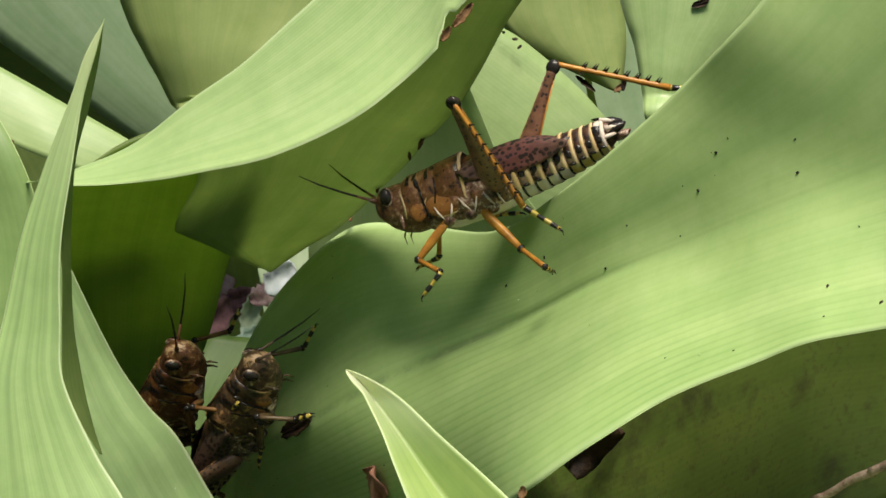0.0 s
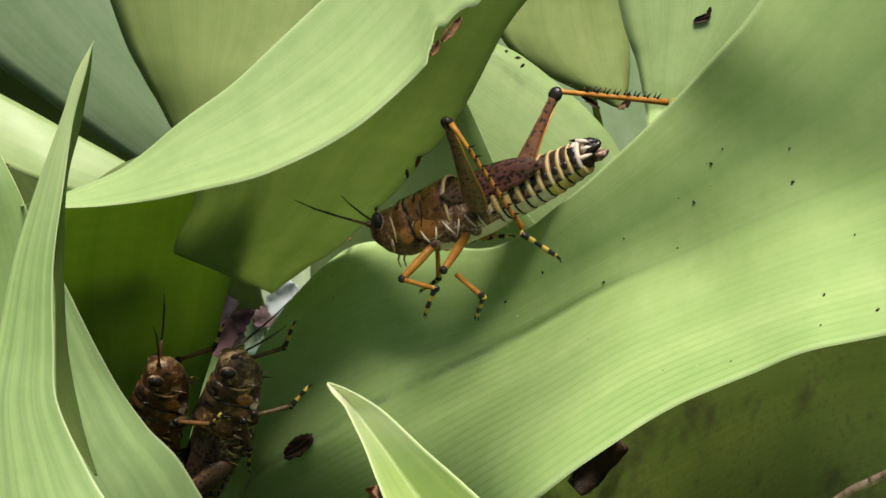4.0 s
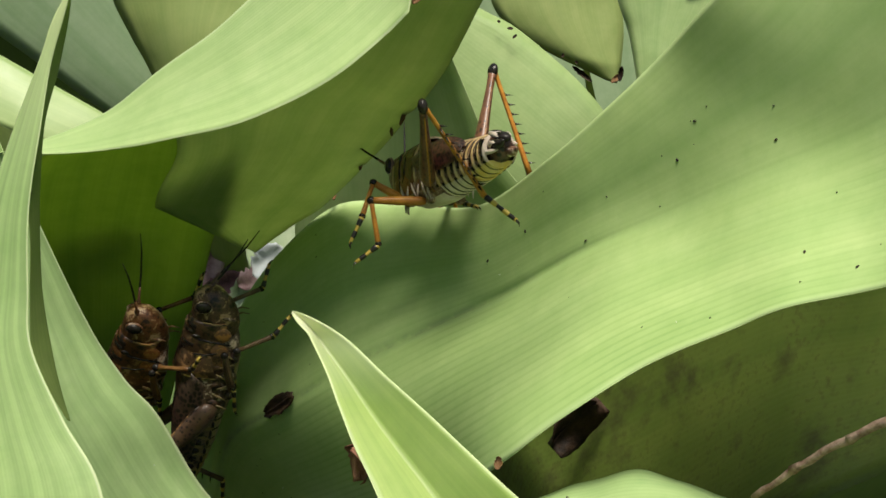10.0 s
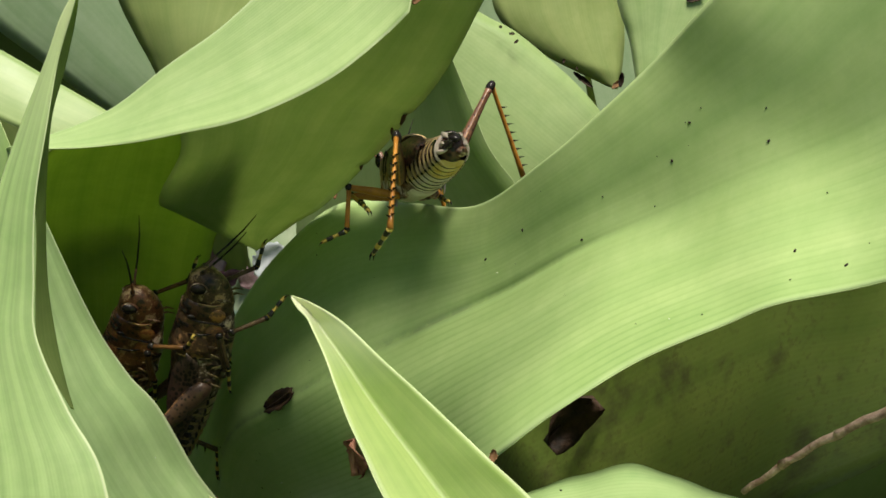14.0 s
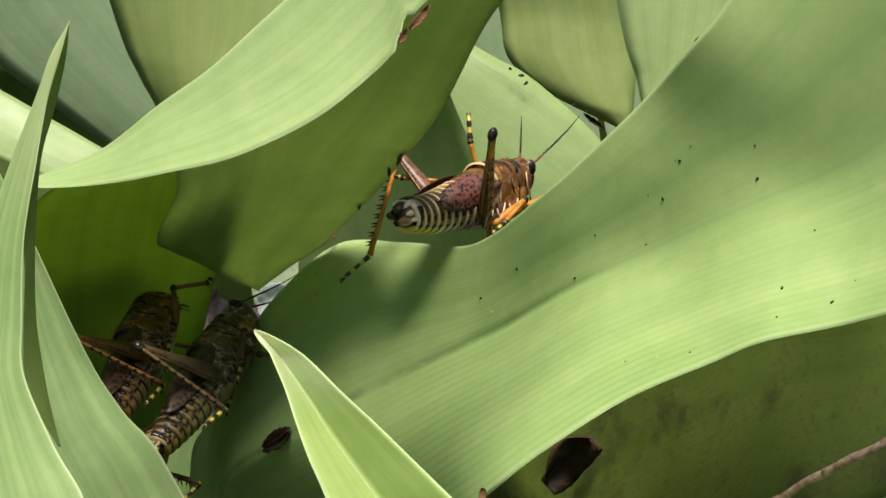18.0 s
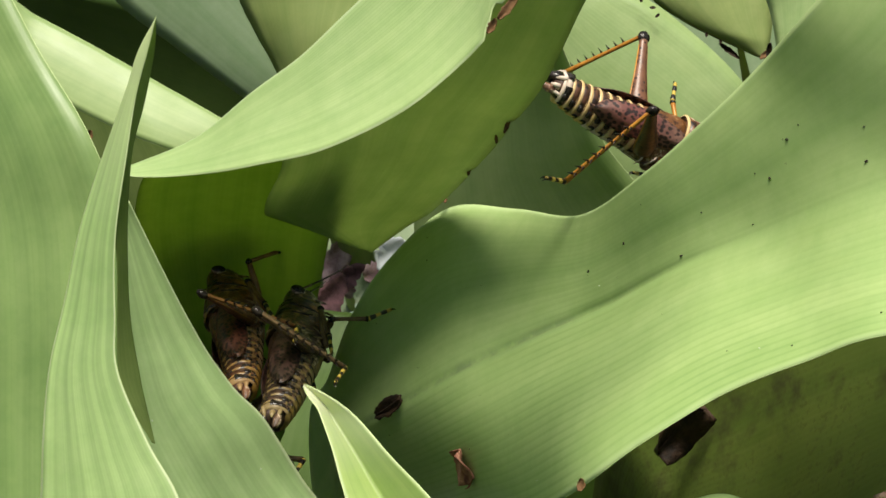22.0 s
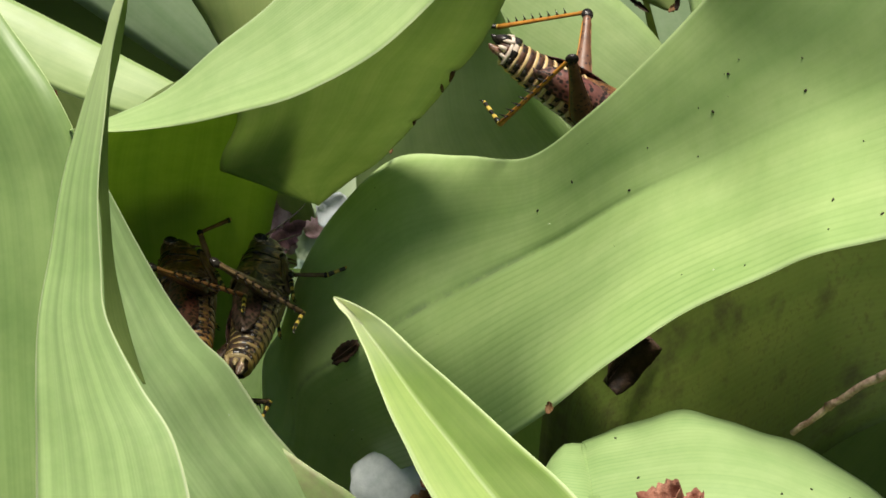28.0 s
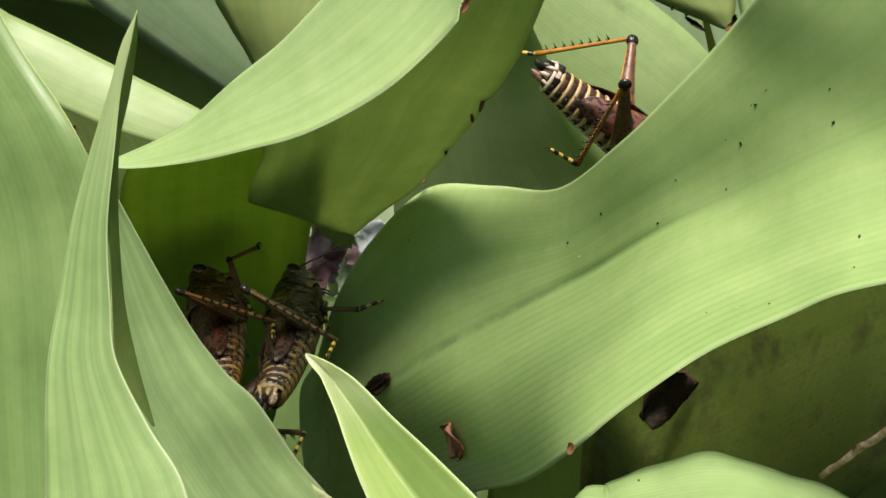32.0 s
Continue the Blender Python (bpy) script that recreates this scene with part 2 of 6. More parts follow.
def leaf_surface(spine, along, across, ripple, seed, bites, groove=0.0, folded=False):
    """The upper side of a strap leaf as a grid of points in mm, and its normals."""
    bulge_a, bulge_b, rows = spine
    rows = [np.array(r, float) for r in rows]
    rnd = np.random.RandomState(seed)
    ph = rnd.uniform(0, 6.28, 6)

    def normals(g):
        n = np.cross(np.gradient(g, axis=0), -np.gradient(g, axis=1))
        return n / (np.linalg.norm(n, axis=2)[..., None] + 1e-9)

    grid = np.zeros((along + 1, across + 1, 3))
    for i in range(along + 1):
        u = i / along
        r = spline(rows, u)
        reach = [1.0, 1.0]
        for side in (0, 1):
            rim = r[:3] + r[3 + 3 * side:6 + 3 * side]
            for spot, wide, deep in bites:
                k = np.linalg.norm(rim - np.array(PINS[spot])) / wide
                if k < 1:
                    reach[side] -= deep * (1 - k * k) ** 0.5 / np.linalg.norm(r[3 + 3 * side:6 + 3 * side])
        for j in range(across + 1):
            s = j / across * 2 - 1
            half = r[3:6] if s < 0 else r[6:9]
            grid[i, j] = r[:3] + half * abs(s) * reach[0 if s < 0 else 1]
    if groove:
        # beyond its creased base the fold is a soft, round one
        for i in range(along + 1):
            soft = 1 - min(1.0, max(0.0, (i / along - 0.32) / 0.16))
            for turn in range(2):
                line = grid[i].copy()
                for j in range(1, across):
                    k = min(j, across - j, across // 5)
                    grid[i, j] = line[j] * (1 - soft) + line[j - k:j + k + 1].mean(axis=0) * soft
    nrm = normals(grid)
    for i in range(along + 1):
        u = i / along
        fit = min(1.0, np.linalg.norm(grid[i, 0] - grid[i, -1]) / 40)
        for j in range(across + 1):
            s = j / across * 2 - 1
            a = abs(s)
            crease = min(1.0, max(0.0, (u - 0.37) / 0.15))
            arch = 4 * a * (1 - a) if folded else 1 - a * a
            lift = (bulge_a if s < 0 else bulge_b) * arch * fit - groove * math.exp(-(s / 0.03) ** 2) * crease
            lift += ripple * fit * (math.sin(u * 13 + s * 2 + ph[0]) + 0.6 * math.sin(u * 29 - s * 3 + ph[1]) * a + 0.35 * math.sin(u * 61 + s * 7 + ph[2]) * a * a)
            grid[i, j] += nrm[i, j] * lift
    return grid, normals(grid)


def strap(grid, nrm, thick=1.8):
    """A fleshy strap leaf with thickness, thinner at the margins."""
    along, across = grid.shape[0] - 1, grid.shape[1] - 1
    bm = bmesh.new()
    uv = bm.loops.layers.uv.new("leaf")
    tops, lows, place = [], [], {}
    for i in range(along + 1):
        row_t, row_l = [], []
        for j in range(across + 1):
            s = abs(j / across * 2 - 1)
            t = thick * (1 - 0.85 * s ** 3) * min(1.0, 0.06 + np.linalg.norm(grid[i, 0] - grid[i, -1]) / 22)
            a = bm.verts.new(grid[i, j] / 1000)
            b = bm.verts.new((grid[i, j] - nrm[i, j] * t) / 1000)
            place[a] = place[b] = (j / across, i / along)
            row_t.append(a)
            row_l.append(b)
        tops.append(row_t)
        lows.append(row_l)
    n, m = along, across
    for i in range(n):
        for j in range(m):
            bm.faces.new((tops[i][j], tops[i][j + 1], tops[i + 1][j + 1], tops[i + 1][j]))
            bm.faces.new((lows[i][j], lows[i + 1][j], lows[i + 1][j + 1], lows[i][j + 1]))
        bm.faces.new((tops[i][0], tops[i + 1][0], lows[i + 1][0], lows[i][0]))
        bm.faces.new((tops[i][m], lows[i][m], lows[i + 1][m], tops[i + 1][m]))
    for j in range(m):
        bm.faces.new((tops[0][j], lows[0][j], lows[0][j + 1], tops[0][j + 1]))
        bm.faces.new((tops[n][j], tops[n][j + 1], lows[n][j + 1], lows[n][j]))
    for f in bm.faces:
        for loop in f.loops:
            loop[uv].uv = place[loop.vert]
    bmesh.ops.recalc_face_normals(bm, faces=bm.faces)
    return bm


def cord(points, radii, sides=6):
    """A round strip along points in mm."""
    bm = bmesh.new()
    pts = [Vector(p) / 1000 for p in points]
    loops = []
    for i, p in enumerate(pts):
        d = (pts[min(i + 1, len(pts) - 1)] - pts[max(i - 1, 0)]).normalized()
        side = d.cross(Vector((0.3, 0.2, 0.93))).normalized()
        up = side.cross(d)
        r = (radii[i] if isinstance(radii, (list, tuple)) else radii) / 1000
        loops.append([bm.verts.new(p + (side * math.cos(a) + up * math.sin(a)) * r) for a in [2 * math.pi * k / sides for k in range(sides)]])
    for a, b in zip(loops, loops[1:]):
        for k in range(sides):
            bm.faces.new((a[k], a[(k + 1) % sides], b[(k + 1) % sides], b[k]))
    bm.faces.new(loops[0])
    bm.faces.new(list(reversed(loops[-1])))
    bmesh.ops.recalc_face_normals(bm, faces=bm.faces)
    return bm


def tube_round(cx, cy):
    """A bulb neck that stands on the ground, in mm."""
    bm = bmesh.new()
    loops = []
    for z, r in ((-5, 30), (10, 38), (35, 36), (60, 27), (95, 22), (120, 19)):
        loops.append([bm.verts.new(((cx + r * math.cos(a) * (1 + 0.06 * math.sin(3 * a))) / 1000, (cy + r * math.sin(a)) / 1000, z / 1000)) for a in [math.pi * k / 8 for k in range(16)]])
    for a, c in zip(loops, loops[1:]):
        for k in range(16):
            bm.faces.new((a[k], a[(k + 1) % 16], c[(k + 1) % 16], c[k]))
    bm.faces.new(list(reversed(loops[0])))
    bm.faces.new(loops[-1])
    return bm


def rooted(rows, end, crown, taper=1.0):
    """Carries one end of a leaf down to the crown that it grows from."""
    out = [tuple(r) for r in rows]
    r = np.array(out[-1] if end else out[0], float)
    c = np.array(crown, float)
    extra = []
    for k, keep, wide in ((0.45, 0.62, 0.85 * taper), (0.8, 0.25, 0.6 * taper), (1.0, 0.0, 0.4 * taper)):
        p = r[:3] + (c - r[:3]) * k
        p[2] = r[2] * keep
        extra.append((*p, *(r[3:] * wide)))
    return out + extra if end else extra[::-1] + out


# ---- the leaves: midrib, way to either margin, in mm ----
SPINES = {}
PINS = {}
SPINES['main'] = (-0.5, 1.5, [
    (185, -150, 590, -1, -8, -2, -4, 9, 2),
    (150, -125, 580, -2, -22, -6, -12, 28, 8),
    (113.9, -88.4, 556, -4.9, -36.6, -8, -22.4, 40.7, 20.3),
    (78.1, -51.9, 524.4, -6.1, -45.1, -8.4, -26.8, 53.2, 27.3),
    (58.8, -32.2, 499.6, -8.8, -45.8, -6.6, -29.9, 34.8, 20.6),
    (39.3, -20.4, 481.9, -5.3, -49.6, 0.1, -21.8, 31.9, 16.1),
    (19.8, -4.6, 460.7, 4.2, -61.4, 12.3, -16, 20.9, 17.4),
    (0.3, 7.1, 442.5, 6.7, -69.1, 16.5, -9.3, 16.9, 16.5),
    (-20.1, 18.3, 419.6, 10.1, -81.3, 25.4, -6, 25.8, 11.5),
    (-42.2, 27.1, 400.4, 19.1, -84.7, 26.3, -4.5, 45.7, 12.4),
    (-63.3, 30.3, 385, 25.3, -60, 2.5, -6.1, 61.1, 14.6),
    (-84.1, 37.7, 363.3, 28.4, -27, -20.8, -5.5, 55.7, 15.1),
    (-104, 50, 338, 24.2, -11, -33.9, 0.6, 35, 22.5),
    (-111, 58, 306, 19.4, -3.9, -38.1, -2, 24, 31),
    (-119, 65, 272, 15, -5.1, -33.1, -6, 25, 28),
])
SPINES['upper'] = (-1.5, -1.5, [
    (-168, 64, 430, 1, 2, 0, -1, -2, 0),
    (-156, 28, 458, 1, 3, 0, -1, -3, 0),
    (-138.8, -11.8, 483.9, 0, 0, 0.1, 0, 0, -0.1),
    (-127, -18, 489.8, -1.1, 3.9, -0.8, 1.1, -4.5, 0.1),
    (-112.6, -20.9, 495.6, -1.4, 6.8, 0.3, 1.4, -7.3, -1),
    (-99, -23, 503.3, -3, 10.8, 1.5, 3, -11.3, -2.2),
    (-83.2, -24.4, 512, -4.8, 13.4, 2.9, 4.8, -13.9, -3.6),
    (-67, -23, 522, -7, 15, 5, 6.5, -14, -4.6),
    (-53, -18, 533, -6, 15, 7, 5.7, -14.2, -6.6),
    (-39, -13, 549, -4, 17, 9, 3.9, -16.5, -8.7),
    (-24, -4, 565, -6, 18, 7, 6, -18, -7),
    (-12, 2, 572, -3, 9, 4, 3, -9, -4),
    (-2, 8, 577, 0, 1, 0, 0, -1, 0),
])
SPINES['serrated'] = (-1.5, -1.5, [
    (-16, 28, 556, 2, -1, 0, -2, 1, 0),
    (-24, 32, 546, 16, -5, 2, -16, 5, -2),
    (-34.7, 35, 528.9, 26.7, -4.8, 1, -26.7, 4.8, -1),
    (-47.1, 42.4, 502.4, 24.1, 2.1, -2.2, -24.1, -2.1, 2.2),
    (-64.2, 48.9, 473.8, 28.2, 9.8, -8.7, -28.2, -9.8, 8.7),
    (-76.9, 55.1, 455, 29.9, 15.3, -11.3, -29.9, -15.3, 11.3),
    (-84.7, 63.7, 433.6, 24.9, 18.1, -13.4, -24.9, -18.1, 13.4),
    (-95.6, 72, 413.5, 23, 18.9, -13.1, -23, -18.9, 13.1),
    (-101.3, 81.2, 399.7, 15, 17.3, -14.4, -15, -17.3, 14.4),
    (-99.9, 102, 374.7, 1.6, 2.8, -2.9, -1.6, -2.8, 2.9),
])
SPINES['shaded'] = (-3, -3, [
    (-116.4, 51.8, 455.6, 22.1, 9.1, 2.4, -22.1, -9.1, -2.4),
    (-126.7, 66.4, 431.4, 28.2, 5.8, -2.2, -28.2, -5.8, 2.2),
    (-133.8, 77.8, 409.6, 30.7, 4.7, -3.8, -30.7, -4.7, 3.8),
    (-140.4, 88.9, 387.4, 30.3, 5.1, -3.2, -30.3, -5.1, 3.2),
    (-146.2, 98.2, 355.8, 27.5, 5, -3.4, -27.5, -5, 3.4),
    (-149, 98.3, 333.7, 22.7, 4.4, -4.2, -22.7, -4.4, 4.2),
    (-148.9, 91.3, 301.8, 13.9, 5.3, -3, -13.9, -5.3, 3),
    (-150.9, 79.8, 272.2, 7.9, 5.1, -3.2, -7.9, -5.1, 3.2),
])
SPINES['blade'] = (2, 2, [
    (-113, -31, 537, 0, 0, 0, 0, 0, 0),
    (-116, -35, 531, 1, 0, 0, -1, 0, 0),
    (-119, -40, 523, 1, -1, -1, -1, 1, 1),
    (-123, -48, 511, 3, -2, 0, -3, 2, 0),
    (-126.4, -57, 499, 4.4, -2, -0, -4.4, 2, 0),
    (-128.1, -67.1, 486.1, 6.1, -1.9, -0.1, -6.1, 1.9, 0.1),
    (-129, -76.1, 476.1, 8, -0.9, 0.9, -8, 0.9, -0.9),
    (-125.9, -86.1, 465.1, 11.9, -0.9, 0.9, -11.9, 0.9, -0.9),
    (-122, -96.1, 455.1, 16, -0.9, 1.9, -16, 0.9, -1.9),
    (-119, -112.1, 441.1, 18, -0.9, 0.9, -18, 0.9, -0.9),
    (-115.9, -135.1, 426.1, 17.9, -0.9, 0.9, -17.9, 0.9, -0.9),
])
SPINES['margin'] = (0.6, 0.6, [
    (-113.4, -29.8, 536.3, -0.1, 0.3, -0.2, 0.1, -0.3, 0.2),
    (-115.7, -31.7, 529.1, 0.4, 2.3, -1.3, -0.4, -2.3, 1.3),
    (-118.2, -37.8, 520.1, 0.6, 2.2, -1.5, -0.6, -2.2, 1.5),
    (-120.9, -44.3, 511.4, 0.6, 2.2, -1.5, -0.6, -2.2, 1.5),
    (-121.9, -52.5, 501.3, 0.8, 2.2, -1.6, -0.8, -2.2, 1.6),
    (-121.4, -59.8, 492.1, 0.4, 2.1, -1.6, -0.4, -2.1, 1.6),
    (-121, -67, 482.8, 0.7, 2.1, -1.7, -0.7, -2.1, 1.7),
    (-119.5, -74.6, 473, 1.6, 1.7, -2.3, -1.6, -1.7, 2.3),
    (-116.5, -80.2, 468, 0.7, 1.9, -1.9, -0.7, -1.9, 1.9),
    (-113.1, -86.1, 465.3, 0.3, 0.2, -0.4, -0.3, -0.2, 0.4),
])
SPINES['lower_left'] = (4, 4, [
    (-148, 16, 455, 3, -1, 2, -3, 1, -2),
    (-146, 5, 432, 10, 6, -3, -10, -6, 3),
    (-144, -2, 418, 14, 11, -6, -14, -11, 6),
    (-140, -10, 406, 17, 16, -7, -17, -16, 7),
    (-134, -16, 395, 19, 22, -9, -19, -22, 9),
    (-126, -23, 380, 19, 28, -15, -19, -28, 15),
    (-114, -34, 363, 21, 33, -21, -21, -33, 21),
    (-100, -50, 331, 24, 35, -28, -24, -35, 28),
])
SPINES['far_left'] = (4, 4, [
    (-202.1, 49.4, 512.8, 25.7, -12, 5.8, -25.7, 12, -5.8),
    (-193.4, 30.5, 495, 32.3, -12.3, 5.7, -32.3, 12.3, -5.7),
    (-182.7, 10.6, 478.1, 36.9, -9.7, 8.5, -36.9, 9.7, -8.5),
    (-176.9, -4.3, 462.3, 37.7, -6.1, 8.3, -37.7, 6.1, -8.3),
    (-173.8, -21.2, 444.5, 35.6, -4.5, 7.1, -35.6, 4.5, -7.1),
    (-172.8, -38, 423.7, 33.6, -3.7, 6.1, -33.6, 3.7, -6.1),
    (-170.8, -60.7, 398, 32.5, -3.8, 7.3, -32.5, 3.8, -7.3),
    (-170.7, -86.5, 364.3, 31.5, -2.6, 7.7, -31.5, 2.6, -7.7),
])
SPINES['near'] = (0.3, 0.3, [
    (-55.9, -175.2, 561.4, 0, 0.1, 0.1, 0, -0.2, 0),
    (-54.4, -175.9, 560.4, 1.2, -0.8, 0.9, -0.5, -1.1, 0.6),
    (-52.7, -177.1, 558.9, 2.3, -1.5, 2, -0.9, -1.5, 1.7),
    (-51.6, -178.6, 558.1, 3.8, -2.4, 2.3, -1.2, -1.5, 1.9),
    (-48.6, -182.7, 556.4, 5.1, -3.4, 3, -2.2, -2.1, 2.5),
    (-45.7, -186.9, 554.6, 6.8, -3.8, 3.4, -3.5, -2.3, 2.8),
    (-42.5, -191, 552.7, 8.1, -4.3, 3.8, -5.1, -2.2, 3),
    (-39, -195.4, 550.8, 8.9, -4.7, 4.5, -6.5, -2.4, 3.5),
    (-35.9, -199.5, 549.1, 10, -4.5, 4.5, -7.7, -2.4, 3.7),
    (-32.8, -203.4, 547.6, 10.5, -4.6, 4.6, -8.7, -2.4, 3.8),
    (-29.3, -208.5, 546.1, 11.3, -4.5, 4.8, -9.6, -2.2, 3.8),
    (-24.3, -216.5, 544.1, 13.4, -3.9, 4.6, -10.8, -1.7, 3.7),
    (-17.3, -226.6, 541.4, 15.6, -3.2, 4.1, -12.7, -1.2, 3.2),
    (-6.2, -237.7, 533.2, 19, -2, 2.8, -15.9, -1.1, 3.4),
])
SPINES['under'] = (-5, -5, [
    (94, -40, 462, -7, -29, -8, 7, 29, 8),
    (70, -35, 440, -3, -27, -10, 3, 27, 10),
    (51, -21, 421, -3, -38, -8, 3, 38, 8),
    (36, -11, 400, 2, -45, -4, -2, 45, 4),
    (21, 2, 374, 7, -48, -1, -7, 48, 1),
    (3, 17, 347, 11, -43, 1, -11, 43, -1),
    (-10, 28, 318, 12, -38, 1, -12, 38, -1),
])
SPINES['arched'] = (6, 6, [
    (-24, -84, 409, 0, 19, 0, 0, -19, 0),
    (-15, -91, 422, 0, 26, -1, 0, -26, 1),
    (-5, -93, 427, 0, 29, 0, 0, -29, 0),
    (7, -95, 430, 2, 30, 2, -2, -30, -2),
    (19, -98, 430, 3, 30, 0, -3, -30, 0),
    (31, -101, 427, 4, 28, -1, -4, -28, 1),
    (47, -106, 422, 5, 24, -3, -5, -24, 3),
    (62, -111, 411, 7, 20, -6, -7, -20, 6),
])
SPINES['back_light'] = (8, 8, [
    (-88, 499, 284, 21, 16, 23, -21, -16, -23),
    (-62, 482, 259, 22, 15, 22, -22, -15, -22),
    (-42, 469, 242, 29, 17, 25, -29, -17, -25),
    (-27, 460, 229, 32, 21, 30, -32, -21, -30),
    (-3, 450, 214, 33, 20, 28, -33, -20, -28),
    (16, 441, 201, 30, 20, 28, -30, -20, -28),
    (36, 434, 191, 21, 18, 26, -21, -18, -26),
    (54, 425, 178, 12, 14, 21, -12, -14, -21),
])
SPINES['inner'] = (-4, -4, [
    (-60, 149, 450, 20, -7, -3, -20, 7, 3),
    (-54, 147, 426, 20, -4, 1, -20, 4, -1),
    (-54, 143, 401, 28, -3, 6, -28, 3, -6),
    (-53, 138, 380, 34, 0, 11, -34, 0, -11),
    (-46, 134, 360, 41, 1, 12, -41, -1, -12),
    (-35, 131, 340, 44, 0, 10, -44, 0, -10),
])
SPINES['blue_green'] = (5, 5, [
    (-264, 423.6, 391.6, 81.6, -1.1, 7.1, -81.6, 1.1, -7.1),
    (-230.2, 399.7, 358.3, 66.4, 0.7, 9.6, -66.4, -0.7, -9.6),
    (-205.8, 381.5, 333.1, 58.2, 3.1, 12.8, -58.2, -3.1, -12.8),
    (-185.5, 366.9, 313, 48.5, 1.8, 11, -48.5, -1.8, -11),
    (-165.2, 353.4, 294.1, 38.9, 1.1, 10.1, -38.9, -1.1, -10.1),
    (-142.4, 341.1, 272.9, 29, 1.8, 6.7, -29, -1.8, -6.7),
    (-114.1, 329.6, 252.6, 21.9, 3.1, 4.3, -21.9, -3.1, -4.3),
])
SPINES['pale_strip'] = (2, 2, [
    (-236, 127, 456, -2, 11, 8, 2, -11, -8),
    (-206, 119, 444, 0, 10, 7, 0, -10, -7),
    (-178, 111, 432, -1, 10, 7, 1, -10, -7),
    (-162, 106, 426, 1, 9, 5, -1, -9, -5),
    (-146.4, 103.4, 419.4, -1.4, 7.5, 5.3, 1.4, -7.5, -5.3),
    (-133.3, 101.1, 413.6, -0.4, 5.8, 3.8, 0.4, -5.8, -3.8),
])
SPINES['second'] = (5, 5, [
    (-119, 222, 456, 52, -10, 4, -52, 10, -4),
    (-121, 199, 423, 38, -10, 5, -38, 10, -5),
    (-123, 188, 408, 27, -9, 5, -27, 9, -5),
    (-122, 179, 394, 19, -9, 5, -19, 9, -5),
    (-122, 168, 379, 11, -9, 5, -11, 9, -5),
])
SPINES['olive'] = (6, 6, [
    (23, 617, 292, 38, 0, 0, -38, 0, 0),
    (32, 583, 243, 40, -2, -3, -40, 2, 3),
    (37, 567, 220, 39, -2, -3, -39, 2, 3),
    (49, 555, 203, 26, -2, -3, -26, 2, 3),
    (68, 545, 188, 4, -1, -1, -4, 1, 1),
])
SPINES['pale_back'] = (6, 6, [
    (104, 450, 361, 63, 0, 0, -63, 0, 0),
    (92, 417, 314, 40, 0, 0, -40, 0, 0),
    (83, 403, 294, 24, -1, -1, -24, 1, 1),
    (78, 390, 275, 15, 0, -1, -15, 0, 1),
    (74, 379, 259, 7, 0, -1, -7, 0, 1),
])
SPINES['far_pale'] = (8, 8, [
    (44, 862, 217, 118, 0, 0, -118, 0, 0),
    (51, 820, 157, 116, -2, -4, -116, 2, 4),
    (61, 783, 104, 110, 0, 0, -110, 0, 0),
    (76, 750, 56, 99, 4, 5, -99, -4, -5),
    (91, 719, 12, 88, 5, 7, -88, -5, -7),
    (102, 694, -23, 82, 5, 7, -82, -5, -7),
])
SPINES['gap_leaf'] = (3, 3, [
    (-123, 262, 293, 30, -6, 10, -30, 6, -10),
    (-119, 240, 281, 27, -4, 9, -27, 4, -9),
    (-115, 214, 273, 26, -4, 9, -26, 4, -9),
    (-115, 188, 265, 25, -5, 8, -25, 5, -8),
    (-117, 160, 254, 24, -5, 7, -24, 5, -7),
])
SPINES['base'] = (-4, -4, [
    (-89, 151, 307, 45, -11, 6, -45, 11, -6),
    (-98, 129, 290, 47, -14, 1, -47, 14, -1),
    (-104, 107, 273, 47, -15, 0, -47, 15, 0),
    (-107, 87, 259, 46, -15, 1, -46, 15, -1),
    (-108, 66, 244, 45, -14, 2, -45, 14, -2),
])
SPINES['torn_edge'] = (3, 3, [
    (-115, 5, 358, 6, 0, 1, -6, 0, -1),
    (-110, 1, 354, 7, 0, 4, -7, 0, -4),
    (-104, -4, 349, 8, 1, 6, -8, -1, -6),
    (-98, -8, 344, 9, 1, 8, -9, -1, -8),
    (-90, -13, 337, 9, 3, 10, -9, -3, -10),
    (-80, -17, 324, 9, 3, 10, -9, -3, -10),
])
SPINES['dark_back'] = (-3, -3, [
    (-404.8, 498.2, 272.7, 3.9, 4.2, 40, -3.9, -4.2, -40),
    (-350.9, 479.8, 247.2, 6.6, 0.8, 35.4, -6.6, -0.8, -35.4),
    (-290.7, 466.7, 229.1, 8.8, 3.5, 39, -8.8, -3.5, -39),
    (-245.7, 457.4, 216.1, 10.8, 3.1, 38.5, -10.8, -3.1, -38.5),
    (-190.1, 444.5, 198.2, 8.1, -0.3, 33.8, -8.1, 0.3, -33.8),
    (-139.6, 430.5, 178.8, 3.8, -2.7, 30.4, -3.8, 2.7, -30.4),
])
SPINES['behind'] = (4, 4, [
    (-215.5, 210.8, 370, 22.3, -3.5, -7.7, -22.3, 3.5, 7.7),
    (-206.9, 204, 356.2, 26.6, 0.2, -7.6, -26.6, -0.2, 7.6),
    (-199.3, 194.5, 339.1, 27.7, 3.9, -7.2, -27.7, -3.9, 7.2),
    (-196.4, 186.6, 320.6, 23.5, 5, -5.2, -23.5, -5, 5.2),
    (-197.3, 177.4, 301, 17.6, 5.2, -4.1, -17.6, -5.2, 4.1),
])
